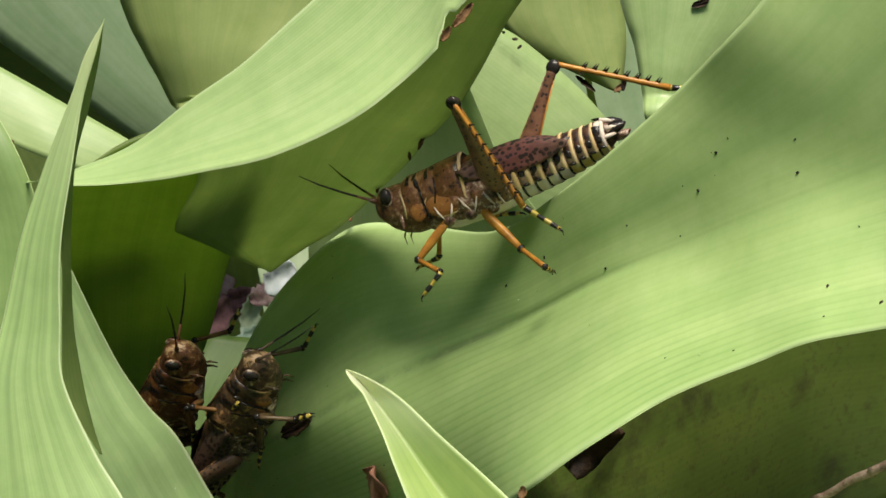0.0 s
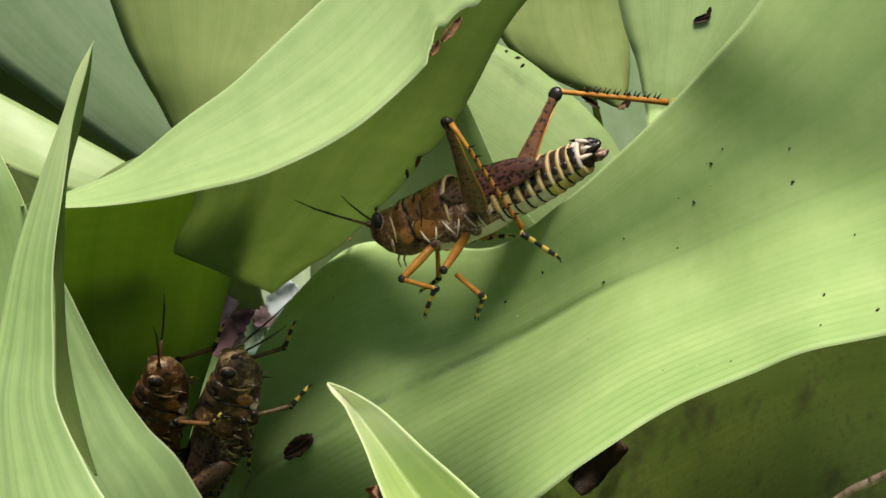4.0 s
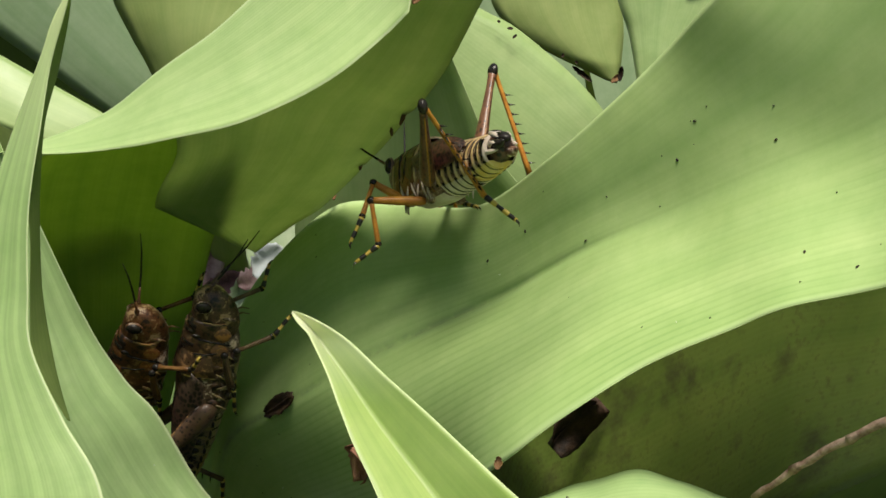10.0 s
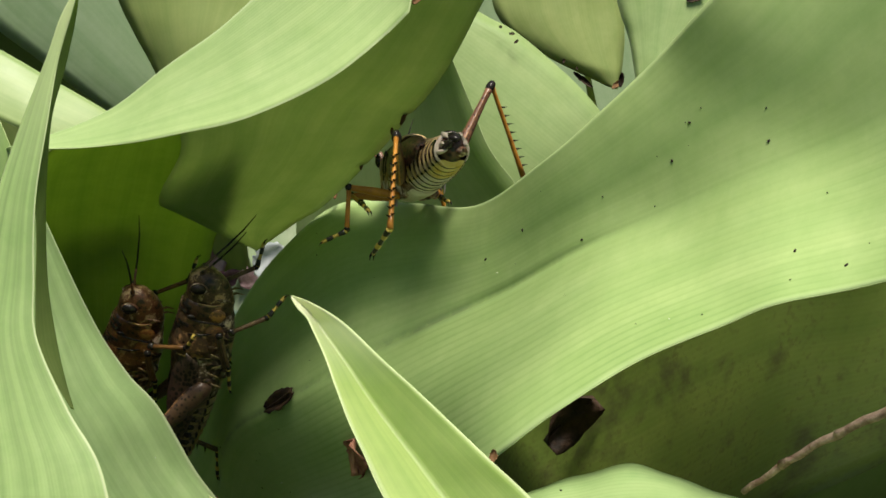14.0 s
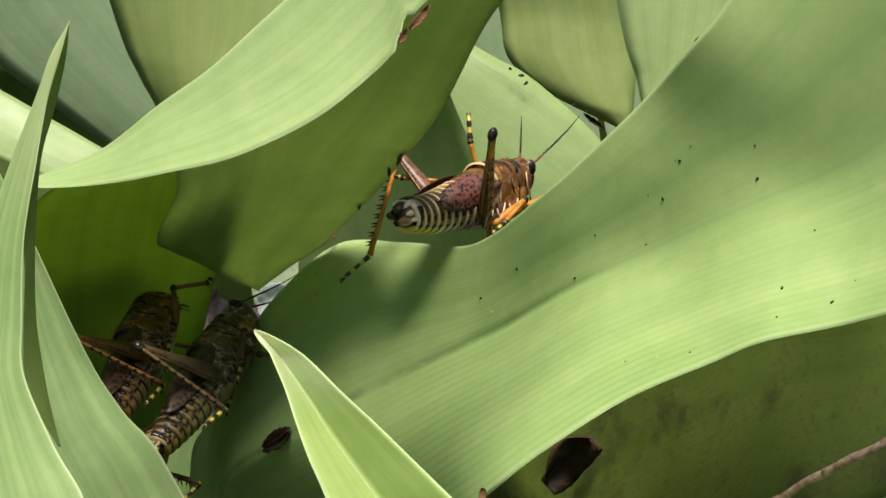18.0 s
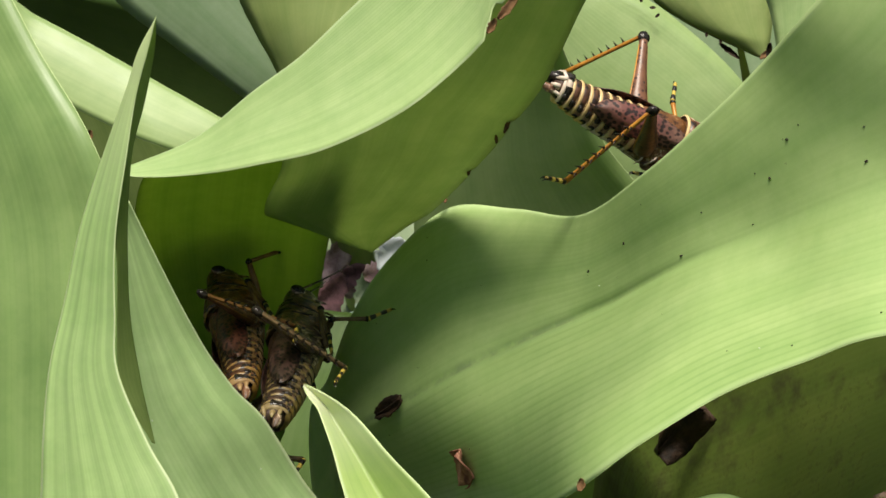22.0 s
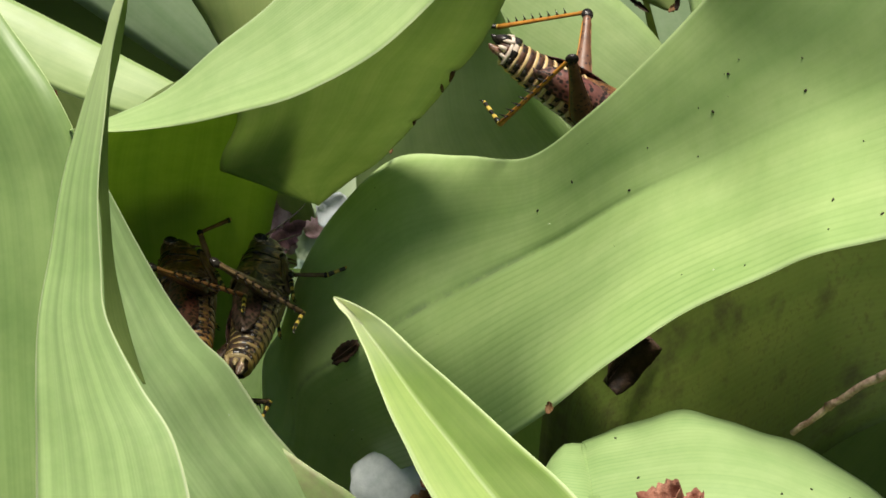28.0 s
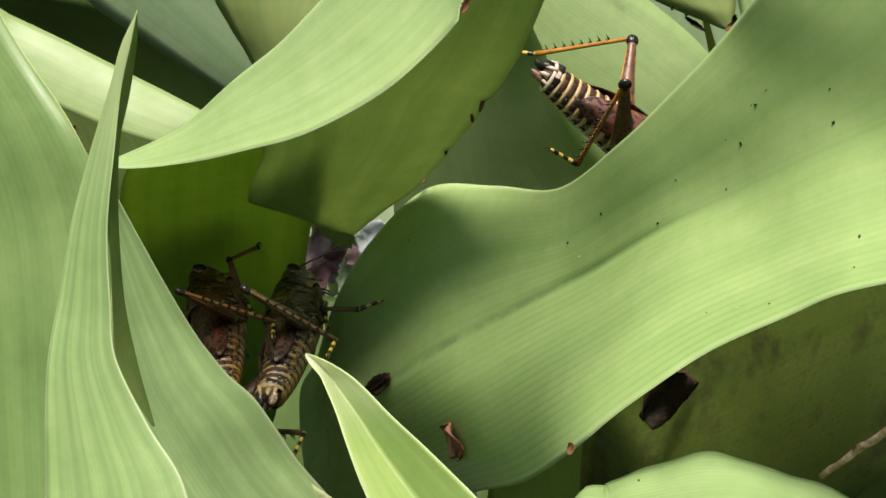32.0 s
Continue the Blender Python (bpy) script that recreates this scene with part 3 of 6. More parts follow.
SPINES['corner'] = (4, 4, [
    (-276.5, 599.4, 299.3, 37.7, -13.4, -9.5, -37.7, 13.4, 9.5),
    (-331.9, 577.8, 267.6, 41.6, -15.3, -12.3, -41.6, 15.3, 12.3),
    (-384.1, 559.2, 239.6, 45.6, -16.1, -13.9, -45.6, 16.1, 13.9),
    (-439.0, 534.0, 203.0, 47.8, -16.9, -15.3, -47.8, 16.9, 15.3),
    (-489.2, 507.5, 164.2, 51.9, -16.7, -15.4, -51.9, 16.7, 15.4),
])
SPINES['low_right'] = (4, 4, [
    (92.1, -3.3, 382.2, 31.1, -3.6, 1.5, -31.1, 3.6, -1.5),
    (80.8, -5.4, 363.7, 31.9, -4, 0.9, -31.9, 4, -0.9),
    (69.9, -7.9, 344.7, 31.9, -3.3, 1.7, -31.9, 3.3, -1.7),
    (59.2, -11.3, 324.4, 30.9, -3.3, 1.9, -30.9, 3.3, -1.9),
    (52.9, -14.5, 300.1, 29.6, -1.5, 0.2, -29.6, 1.5, -0.2),
])
PINS['speck_a'] = (-0.0, 0.0, 450.0)
PINS['speck_b'] = (-23.9, 22.1, 427.9)
PINS['speck_c'] = (-14.3, 17.7, 440.7)
PINS['speck_d'] = (20.2, -5.7, 477.6)
PINS['speck_e'] = (23.6, -4.9, 488.0)
PINS['speck_f'] = (39.8, -20.4, 492.3)
PINS['speck_g'] = (49.2, -66.7, 489.9)
PINS['speck_h'] = (41.8, -51.9, 483.1)
PINS['scrap_brown'] = (-84.1, 36.5, 364.4)
PINS['scrap_red'] = (-58.6, -0.6, 375.9)
PINS['nick'] = (-23.6, -63.5, 432.5)
PINS['bite_one'] = (-70.5, 92.5, 404.2)
PINS['bite_two'] = (-67.2, 89.7, 409.7)
PINS['bite_three'] = (-60.9, 81.9, 420.5)
PINS['bite_four'] = (-50.9, 69.8, 439.8)
PINS['bite_five'] = (-47.5, 68.4, 445.2)
PINS['litter'] = (2.2, -89.1, 424.3)
PINS['litter_two'] = (9.5, -89.4, 423.5)
PINS['stone'] = (-72.8, 29.1, 314.9)
PINS['litter_three'] = (-55.6, 19.1, 321.5)
PINS['left_mark'] = (-149.1, 8.3, 480.9)
PINS['twig_end'] = (60.1, -88.5, 470.1)
PINS['twig_mid'] = (45.5, -78.1, 448.2)
PINS['twig_start'] = (33.5, -71.5, 428.4)
PINS['torn'] = (-108.4, 9.3, 360.8)
PINS['curl'] = (48.5, 525.3, 204.3)
PINS['curl_two'] = (71.6, 525.3, 204.3)
PINS['notch'] = (-41.6, -31.1, 533.7)
PINS['notch_two'] = (-38.1, -30.0, 537.5)
PINS['tip_brown'] = (70.7, 538.4, 193.8)
PINS['smudge'] = (91.7, 411.1, 315.9)
PINS['smudge_two'] = (95.1, 412.8, 318.2)
PINS['spot_0'] = (2.2, 473.4, 262.0)
PINS['spot_1'] = (4.7, 470.9, 258.4)
PINS['spot_2'] = (31.3, 464.8, 249.7)
PINS['spot_3'] = (38.8, 462.6, 246.6)
PINS['spot_4'] = (-4.1, 475.5, 265.1)
PINS['gap_a'] = (-127.2, 181.9, 307.7)
PINS['gap_b'] = (-120.9, 191.0, 308.4)
PINS['gap_c'] = (-121.4, 175.5, 305.6)
PINS['gap_d'] = (-128.8, 167.2, 301.0)
PINS['gap_e'] = (-115.0, 170.6, 302.4)
PINS['gap_f'] = (-117.0, 158.7, 296.0)
PINS['gap_g'] = (-108.6, 174.2, 310.7)
PINS['gap_chip'] = (-102.4, 168.1, 322.8)
PINS['gap_h'] = (-125.2, 178.3, 299.3)
PINS['rim_one'] = (-36.6, -44.5, 402.7)
PINS['rim_two'] = (-31.3, -51.4, 413.9)
PINS['rim_three'] = (-42.0, -36.7, 393.3)
PINS['dead'] = (2.3, 29.4, 364.3)
PINS['soil_a'] = (-55.2, 22.9, 311.1)
PINS['soil_b'] = (-63.7, 21.3, 309.5)
PINS['soil_c'] = (-49.5, 22.3, 309.9)

PLANTS = {
    "front": ("front clump of pale green strap-leaved lily", (-135, -40)),
    "middle": ("large lily plant with broad arching green leaves", (-60, 120)),
    "small": ("young lily shoot with one folded leaf", (40, -130)),
    "back": ("lily plant farther back with pale leaves", (110, 560)),
    "corner": ("lily plant farther back with grey-green leaves", (-330, 330)),
}
# key, plant, material, rooted end (1: last row), crown, bites (side, place, width, depth), label
LEAVES = [
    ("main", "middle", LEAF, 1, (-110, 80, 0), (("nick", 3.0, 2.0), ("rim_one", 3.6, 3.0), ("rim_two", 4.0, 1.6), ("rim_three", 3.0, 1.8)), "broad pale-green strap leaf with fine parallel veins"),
    ("upper", "middle", LEAF_PALE, None, None, (("notch", 3.5, 2.5), ("notch_two", 6, 3.0)), "bright yellow-green strap leaf with a nibbled margin"),
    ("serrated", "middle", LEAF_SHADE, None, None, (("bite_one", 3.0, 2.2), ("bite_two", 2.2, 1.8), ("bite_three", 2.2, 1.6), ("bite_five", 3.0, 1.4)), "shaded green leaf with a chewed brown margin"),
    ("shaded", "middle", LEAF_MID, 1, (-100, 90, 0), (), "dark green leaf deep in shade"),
    ("blade", "front", LEAF_BLADE, 1, (-135, -60, 0), (), "upright pale-green pointed leaf"),
    # the darker green here paints the fold's turn away from light
    ("margin", "front", LEAF_MID, None, None, (), "folded-over edge of the upright leaf"),
    ("lower_left", "front", LEAF_FRONT, 1, (-120, -20, 0), (("torn", 3.0, 1.2),), "grey-green strap leaf with a torn edge"),
    ("far_left", "front", LEAF_FAR, 1, (-170, -30, 0), (), "wide green leaf with one brown bite mark"),
    ("near", "small", LEAF_YOUNG, 1, (40, -130, 0), (), "young folded pale-green leaf with a white tip"),
    ("under", "middle", LEAF_MOLD_SHADE, 1, (-30, 70, 0), (), "leaf with moldy stains, its green darkened for shade"),
    ("arched", "middle", LEAF_ARCH, 0, (-40, 40, 0), (), "arched pale-green leaf carrying litter"),
    ("corner", "back", LEAF_PALE, None, None, (), "pale green strap leaf far behind"),
    # put in where there is only dark shade below the twig
    ("low_right", "middle", LEAF_DEEP_SHADE, 1, (20, 0, 0), (), "leaf put in as dark shade, low right"),
    ("inner", "middle", LEAF_INNER, 1, (-20, 140, 0), (), "grey-green inner leaf of the plant"),
    ("gap_leaf", "middle", LEAF_GAP, 1, (-70, 190, 0), (), "pale leaf deep inside the plant"),
    ("base", "middle", LEAF_DEEP_SHADE, 1, (-40, 110, 0), (), "leaf base coloured dark for deep shade"),
    ("torn_edge", "middle", LEAF_TORN, 1, (-70, 30, 0), (), "pale torn leaf edge with brown margin"),
    ("back_light", "back", LEAF_BACK, 1, (110, 540, 0), (), "light green leaf with dark spots"),
    ("olive", "back", LEAF_OLIVE, 0, (90, 700, 0), (), "olive leaf with a brown dry tip"),
    ("pale_back", "back", LEAF_PALE, 1, (160, 520, 0), (), "pale ribbed leaf behind the others"),
    ("far_pale", "back", LEAF_BLUE, 1, (120, 760, 0), (), "hazy grey-green leaf behind the others"),
    ("blue_green", "corner", LEAF_BLUE, 1, (-240, 420, 0), (), "wide grey-green leaf"),
    # stands in for the shadow band between two leaves
    ("dark_back", "corner", LEAF_DEEP_SHADE, 1, (-150, 480, 0), (), "leaf put in as the dark shadow band"),
    ("pale_strip", "corner", LEAF_BACK, 0, (-330, 250, 0), (), "pale yellow-green leaf behind the others"),
    ("behind", "corner", LEAF_MID, 1, (-230, 180, 0), (), "mid green leaf low behind the upright leaf"),
    ("second", "corner", LEAF_OLIVE, 1, (-120, 260, 0), (), "olive-green leaf standing behind"),
]
CROWNS, SURFACES = {}, {}
for key, (label, (cx, cy)) in PLANTS.items():
    CROWNS[key] = tagged(new("lily_plant"), label, "plant")
    part("bulb", tube_round(cx, cy), BULB, CROWNS[key], "brown papery bulb neck")
for k, (key, plant, mat, end, crown, bites, label) in enumerate(LEAVES):
    bulge_a, bulge_b, rows = SPINES[key]
    if end is not None:
        rows = rooted(rows, end, crown, 0.15 if key in ("serrated", "olive") else 1.0)
    near_view = key in ("main", "upper", "serrated", "near", "blade", "margin", "arched", "lower_left")
    fine = 150 if bites else 96 if near_view else 56
    grid, nrm = leaf_surface((bulge_a, bulge_b, rows), fine, 80 if key == "main" else 20 if near_view else 12, {"main": 0.25, "near": 0.1, "margin": 0.1, "arched": 0.9}.get(key, 0.3), k, bites, 0.9 if key == "main" else 0.0, key in ("main", "near"))
    ob = part("leaf", strap(grid, nrm), mat, CROWNS[plant], label)
    SURFACES[key] = (grid, nrm)
    for j in (0, -1):
        if key != "margin":
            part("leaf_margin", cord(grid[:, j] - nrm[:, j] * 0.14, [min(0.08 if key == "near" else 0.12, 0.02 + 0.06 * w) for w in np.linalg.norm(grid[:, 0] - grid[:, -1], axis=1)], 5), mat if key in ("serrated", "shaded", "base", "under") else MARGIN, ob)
    mid = grid.shape[1] // 2
    if key in ("under", "arched", "back_light"):
        wide = np.linalg.norm(grid[:, 0] - grid[:, -1], axis=1)
        part("midrib", cord(grid[:, mid] - nrm[:, mid] * 1.9, [min(1.3, 0.08 * w) for w in wide], 6), mat, ob)

# ---- ground ----
bm = bmesh.new()
bmesh.ops.create_grid(bm, x_segments=120, y_segments=120, size=1.0)
for v in bm.verts:
    d = v.co.length
    v.co *= 1.2 + 400 * d ** 6
    v.co.z = 0.012 * noise.noise(v.co * 14) if d < 0.9 else 0
tagged(part("ground", bm, SOIL), "dark soil under the plant", "ground", kind="structure")

# ---- unseen lilies added all round: they close the place and block low skylight ----
rnd = random.Random(4)
verts, faces = [], []
for k in range(1500):
    a = rnd.uniform(0, 2 * math.pi)
    dist = rnd.uniform(1.25, 2.6) if k < 700 else rnd.uniform(2.6, 5.5)
    ox, oy = dist * math.cos(a), 0.2 + dist * math.sin(a)
    face = rnd.uniform(0, 2 * math.pi)
    tall, reach, wide = rnd.uniform(0.7, 1.25), rnd.uniform(0.15, 0.55), rnd.uniform(0.035, 0.06)
    base = len(verts)
    for i in range(9):
        u = i / 8
        out = reach * u * u
        z = tall * (u - 0.35 * u ** 3) * 1.2
        w = wide * (0.7 + 0.6 * u) * (1 - u ** 5) + 0.002
        cx, cy = ox + out * math.cos(face), oy + out * math.sin(face)
        for s in (-1, 0, 1):
            verts.append((cx - s * w * math.sin(face), cy + s * w * math.cos(face), max(0.0, z + 0.012 * abs(s) * (1 - u))))
    for i in range(8):
        for j in range(2):
            q = base + 3 * i + j
            faces.append((q, q + 1, q + 4, q + 3))
me = bpy.data.meshes.new("lily_screen")
me.from_pydata(verts, [], faces)
me.materials.append(LEAF_MID)
for poly in me.polygons:
    poly.use_smooth = True
tagged(new("lily_screen", me), "added bed of green strap leaves, unseen, blocking low skylight", "plants", kind="stuff")


# ---- insects ----
def spotted(name, a, b, spot, scale, size=0.32, rough=0.38):
    """Chitin in two tones with dark pits in a cell pattern."""
    n = Nodes(name)
    where = n.coords((1, 1, 1))
    fac = n.noise(260.0, where, 5.0, 0.65)
    col = n.ramp(fac, [(0.35, a), (0.65, b)])
    cell = n.add("ShaderNodeTexVoronoi", Scale=scale, Randomness=0.85)
    n.link(where, cell.inputs["Vector"])
    pits = n.ramp(cell.outputs["Distance"], [(size, (1, 1, 1)), (size + 0.1, (0, 0, 0))])
    n.link(n.mix(pits, col, spot), n.bsdf.inputs["Base Color"])
    n.bsdf.inputs["Roughness"].default_value = rough
    n.bump(fac, 0.4, 0.0004)
    return n.mat


def wing_shell(name, a, b, blush, spot):
    """Leathery wing case: dark round spots between pale veins, with a red blush in the middle."""
    n = Nodes(name)
    where = n.coords((1, 1, 1.25))
    fac = n.noise(300.0, where, 5.0, 0.65)
    col = n.ramp(fac, [(0.35, a), (0.65, b)])
    axis = n.tree.nodes.new("ShaderNodeSeparateXYZ")
    n.link(n.coords((1 / 0.040, 1, 1), uv=False), axis.inputs[0])
    shift = n.tree.nodes.new("ShaderNodeMath")
    shift.operation = "ADD"
    shift.inputs[1].default_value = 0.65
    n.link(axis.outputs[0], shift.inputs[0])
    col = n.mix(n.ramp(shift.outputs[0], [(0.12, (0, 0, 0)), (0.38, (0.34, 0.34, 0.34)), (0.50, (0.34, 0.34, 0.34)), (0.8, (0, 0, 0))]), col, blush)
    cell = n.add("ShaderNodeTexVoronoi", Scale=640.0, Randomness=0.75)
    n.link(where, cell.inputs["Vector"])
    pits = n.ramp(cell.outputs["Distance"], [(0.40, (1, 1, 1)), (0.50, (0, 0, 0))])
    n.link(n.mix(pits, col, spot), n.bsdf.inputs["Base Color"])
    n.bsdf.inputs["Roughness"].default_value = 0.45
    n.bump(cell.outputs["Distance"], 0.25, 0.0004)
    return n.mat


def mottled(name, a, b, flake, scale, rough=0.36):
    """Chitin mottled in dark, mid and pale flakes."""
    n = Nodes(name)
    where = n.coords((1, 1, 1))
    big = n.noise(scale, where, 5.0, 0.7)
    small = n.noise(scale * 3.1, where, 4.0, 0.7)
    col = n.ramp(n.mix(0.4, big, small), [(0.42, a), (0.475, b), (0.53, b), (0.575, flake)])
    n.link(col, n.bsdf.inputs["Base Color"])
    n.bsdf.inputs["Roughness"].default_value = rough
    n.bump(small, 0.5, 0.0005)
    return n.mat


def ringed(name, a, b, period, share=0.5, rough=0.35):
    """Chitin banded along its length."""
    n = Nodes(name)
    sep = n.tree.nodes.new("ShaderNodeSeparateXYZ")
    n.link(n.coords((1, 1, 1)), sep.inputs[0])
    wob = n.noise(300.0, n.coords((1, 1, 1)), 2.0, 0.5)
    add = n.tree.nodes.new("ShaderNodeMath")
    add.operation = "MULTIPLY_ADD"
    n.link(wob, add.inputs[0])
    add.inputs[1].default_value = period * 0.35
    n.link(sep.outputs[0], add.inputs[2])
    mod = n.tree.nodes.new("ShaderNodeMath")
    mod.operation = "PINGPONG"
    n.link(add.outputs[0], mod.inputs[0])
    mod.inputs[1].default_value = period
    div = n.tree.nodes.new("ShaderNodeMath")
    div.operation = "DIVIDE"
    n.link(mod.outputs[0], div.inputs[0])
    div.inputs[1].default_value = period
    n.link(n.ramp(div.outputs[0], [(share - 0.06, a), (share + 0.06, b)]), n.bsdf.inputs["Base Color"])
    n.bsdf.inputs["Roughness"].default_value = rough
    return n.mat


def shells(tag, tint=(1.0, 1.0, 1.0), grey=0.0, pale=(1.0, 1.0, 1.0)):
    """One insect's materials; tint and grey dull its colours, pale those of its light marks, in part for shade."""
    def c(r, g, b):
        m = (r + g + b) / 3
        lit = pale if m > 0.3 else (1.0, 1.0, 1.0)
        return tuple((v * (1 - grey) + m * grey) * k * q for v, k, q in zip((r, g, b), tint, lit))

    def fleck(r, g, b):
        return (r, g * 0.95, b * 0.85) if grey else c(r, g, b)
    return {
        "head": mottled("head shell " + tag, c(0.02, 0.012, 0.008), c(0.17, 0.08, 0.035), fleck(0.44, 0.30, 0.17), 230.0),
        "saddle": mottled("saddle shell " + tag, c(0.012, 0.007, 0.005), c(0.17, 0.075, 0.024), fleck(0.36, 0.20, 0.09), 150.0),
        "lobe": mottled("rusty patch " + tag, c(0.10, 0.04, 0.014), c(0.34, 0.145, 0.032), fleck(0.42, 0.21, 0.06), 200.0),
        "thorax": mottled("thorax shell " + tag, c(0.03, 0.016, 0.012), c(0.22, 0.12, 0.075), fleck(0.66, 0.54, 0.42), 330.0),
        "wing": wing_shell("wing case " + tag, c(0.100, 0.056, 0.042), c(0.190, 0.106, 0.078), c(0.25, 0.040, 0.046), c(0.026, 0.014, 0.011)),
        "tergite": spotted("back plate " + tag, c(0.022, 0.012, 0.008), c(0.13, 0.06, 0.032), (0.010, 0.007, 0.005), 520.0, 0.30),
        "band": plain("cream band " + tag, c(0.58, 0.42, 0.17), c(0.74, 0.60, 0.33), 300.0, 0.4, 0.3) if not grey
        else spotted("speckled band " + tag, c(0.58, 0.44, 0.17), c(0.74, 0.62, 0.33), (0.018, 0.012, 0.008), 620.0, 0.38),
        "flank": spotted("side plate " + tag, c(0.24, 0.14, 0.10), c(0.52, 0.38, 0.27), (0.03, 0.016, 0.012), 420.0, 0.26),
        "belly_pale": plain("pale belly plate " + tag, c(0.72, 0.62, 0.50), c(0.88, 0.82, 0.72), 260.0, 0.4, 0.3),
        "belly": plain("belly plate " + tag, c(0.80, 0.56, 0.10), c(0.85, 0.72, 0.32), 260.0, 0.4, 0.3),
        "femur": spotted("thigh shell " + tag, c(0.115, 0.056, 0.032), c(0.235, 0.115, 0.062), (0.02, 0.012, 0.01), 700.0, 0.25),
        "orange": plain("orange shin " + tag, c(0.36, 0.15, 0.025), c(0.60, 0.29, 0.045), 240.0, 0.35, 0.3) if not grey
        else plain("brown shin " + tag, c(0.14, 0.075, 0.025), c(0.29, 0.18, 0.06), 240.0, 0.4, 0.3),
        "tarsus": ringed("banded foot " + tag, (0.52, 0.38, 0.07), (0.012, 0.01, 0.008), 0.0019, 0.46),
        "black": plain("black shell " + tag, (0.008, 0.007, 0.006), (0.03, 0.024, 0.02), 400.0, 0.25, 0.4),
        "white": plain("white mark " + tag, c(0.62, 0.54, 0.44), c(0.80, 0.74, 0.64), 400.0, 0.4, 0.3),
    }


def tube(rows, ring=18, start=0.0, stop=1.0, power=2.0, caps=True):
    """A closed body round the x axis, in mm: rows of x, centre z, half width, half height."""
    bm = bmesh.new()
    full = stop - start >= 0.999
    count = ring if full else ring + 1
    loops = []
    for x, z, w, h in rows:
        loop = []
        for k in range(count):
            a = 2 * math.pi * (start + (stop - start) * k / ring)
            ca, sa = math.cos(a), math.sin(a)
            e = 2.0 / power
            y = math.copysign(abs(sa) ** e, sa) * w
            zz = math.copysign(abs(ca) ** e, ca) * h + z
            loop.append(bm.verts.new((x / 1000, y / 1000, zz / 1000)))
        loops.append(loop)
    for a, b in zip(loops, loops[1:]):
        for k in range(count if full else count - 1):
            bm.faces.new((a[k], a[(k + 1) % count], b[(k + 1) % count], b[k]))
    for loop, flip in ((loops[0], True), (loops[-1], False)) if caps else ():
        bm.faces.new(list(reversed(loop)) if flip else loop)
    bmesh.ops.recalc_face_normals(bm, faces=bm.faces)
    return bm


def ball(cx, cy, cz, rx, ry, rz, seg=12):
    bm = bmesh.new()
    bmesh.ops.create_uvsphere(bm, u_segments=seg, v_segments=seg // 2 + 2, radius=1)
    for v in bm.verts:
        v.co = Vector(((cx + v.co.x * rx) / 1000, (cy + v.co.y * ry) / 1000, (cz + v.co.z * rz) / 1000))
    return bm


def wing_case(sg):
    """An oval leathery forewing wrapped against the flank."""
    bm = bmesh.new()
    nu, nv = 16, 8
    outer, inner = [], []
    for i in range(nu + 1):
        u = i / nu
        h = 5.2 * (max(1e-4, math.sin(math.pi * min(1.0, 0.12 + 0.88 * u))) ** 0.55) * (0.75 + 0.25 * u)
        ra, rb = [], []
        for j in range(nv + 1):
            v = j / nv * 2 - 1
            z = 3.4 + 1.2 * u + h * v
            y = 7.6 - 2.9 * max(0.0, v) ** 2 - 0.5 * v * v + 0.15 * math.sin(9 * v + 5 * u)
            x = 9 - 31 * u + 1.6 * v
            ra.append(bm.verts.new((x / 1000, sg * y / 1000, z / 1000)))
            rb.append(bm.verts.new((x / 1000, sg * (y - 0.5) / 1000, z / 1000)))
        outer.append(ra)
        inner.append(rb)
    for i in range(nu):
        for j in range(nv):
            bm.faces.new((outer[i][j], outer[i + 1][j], outer[i + 1][j + 1], outer[i][j + 1]))
            bm.faces.new((inner[i][j], inner[i][j + 1], inner[i + 1][j + 1], inner[i + 1][j]))
        for j in (0, nv):
            bm.faces.new((outer[i][j], inner[i][j], inner[i + 1][j], outer[i + 1][j]))
    for j in range(nv):
        for i in (0, nu):
            bm.faces.new((outer[i][j], outer[i][j + 1], inner[i][j + 1], inner[i][j]))
    bmesh.ops.recalc_face_normals(bm, faces=bm.faces)
    return bm


def limb(rows, ring=10):
    return tube([(x, z, w, h) for x, z, w, h in rows], ring)


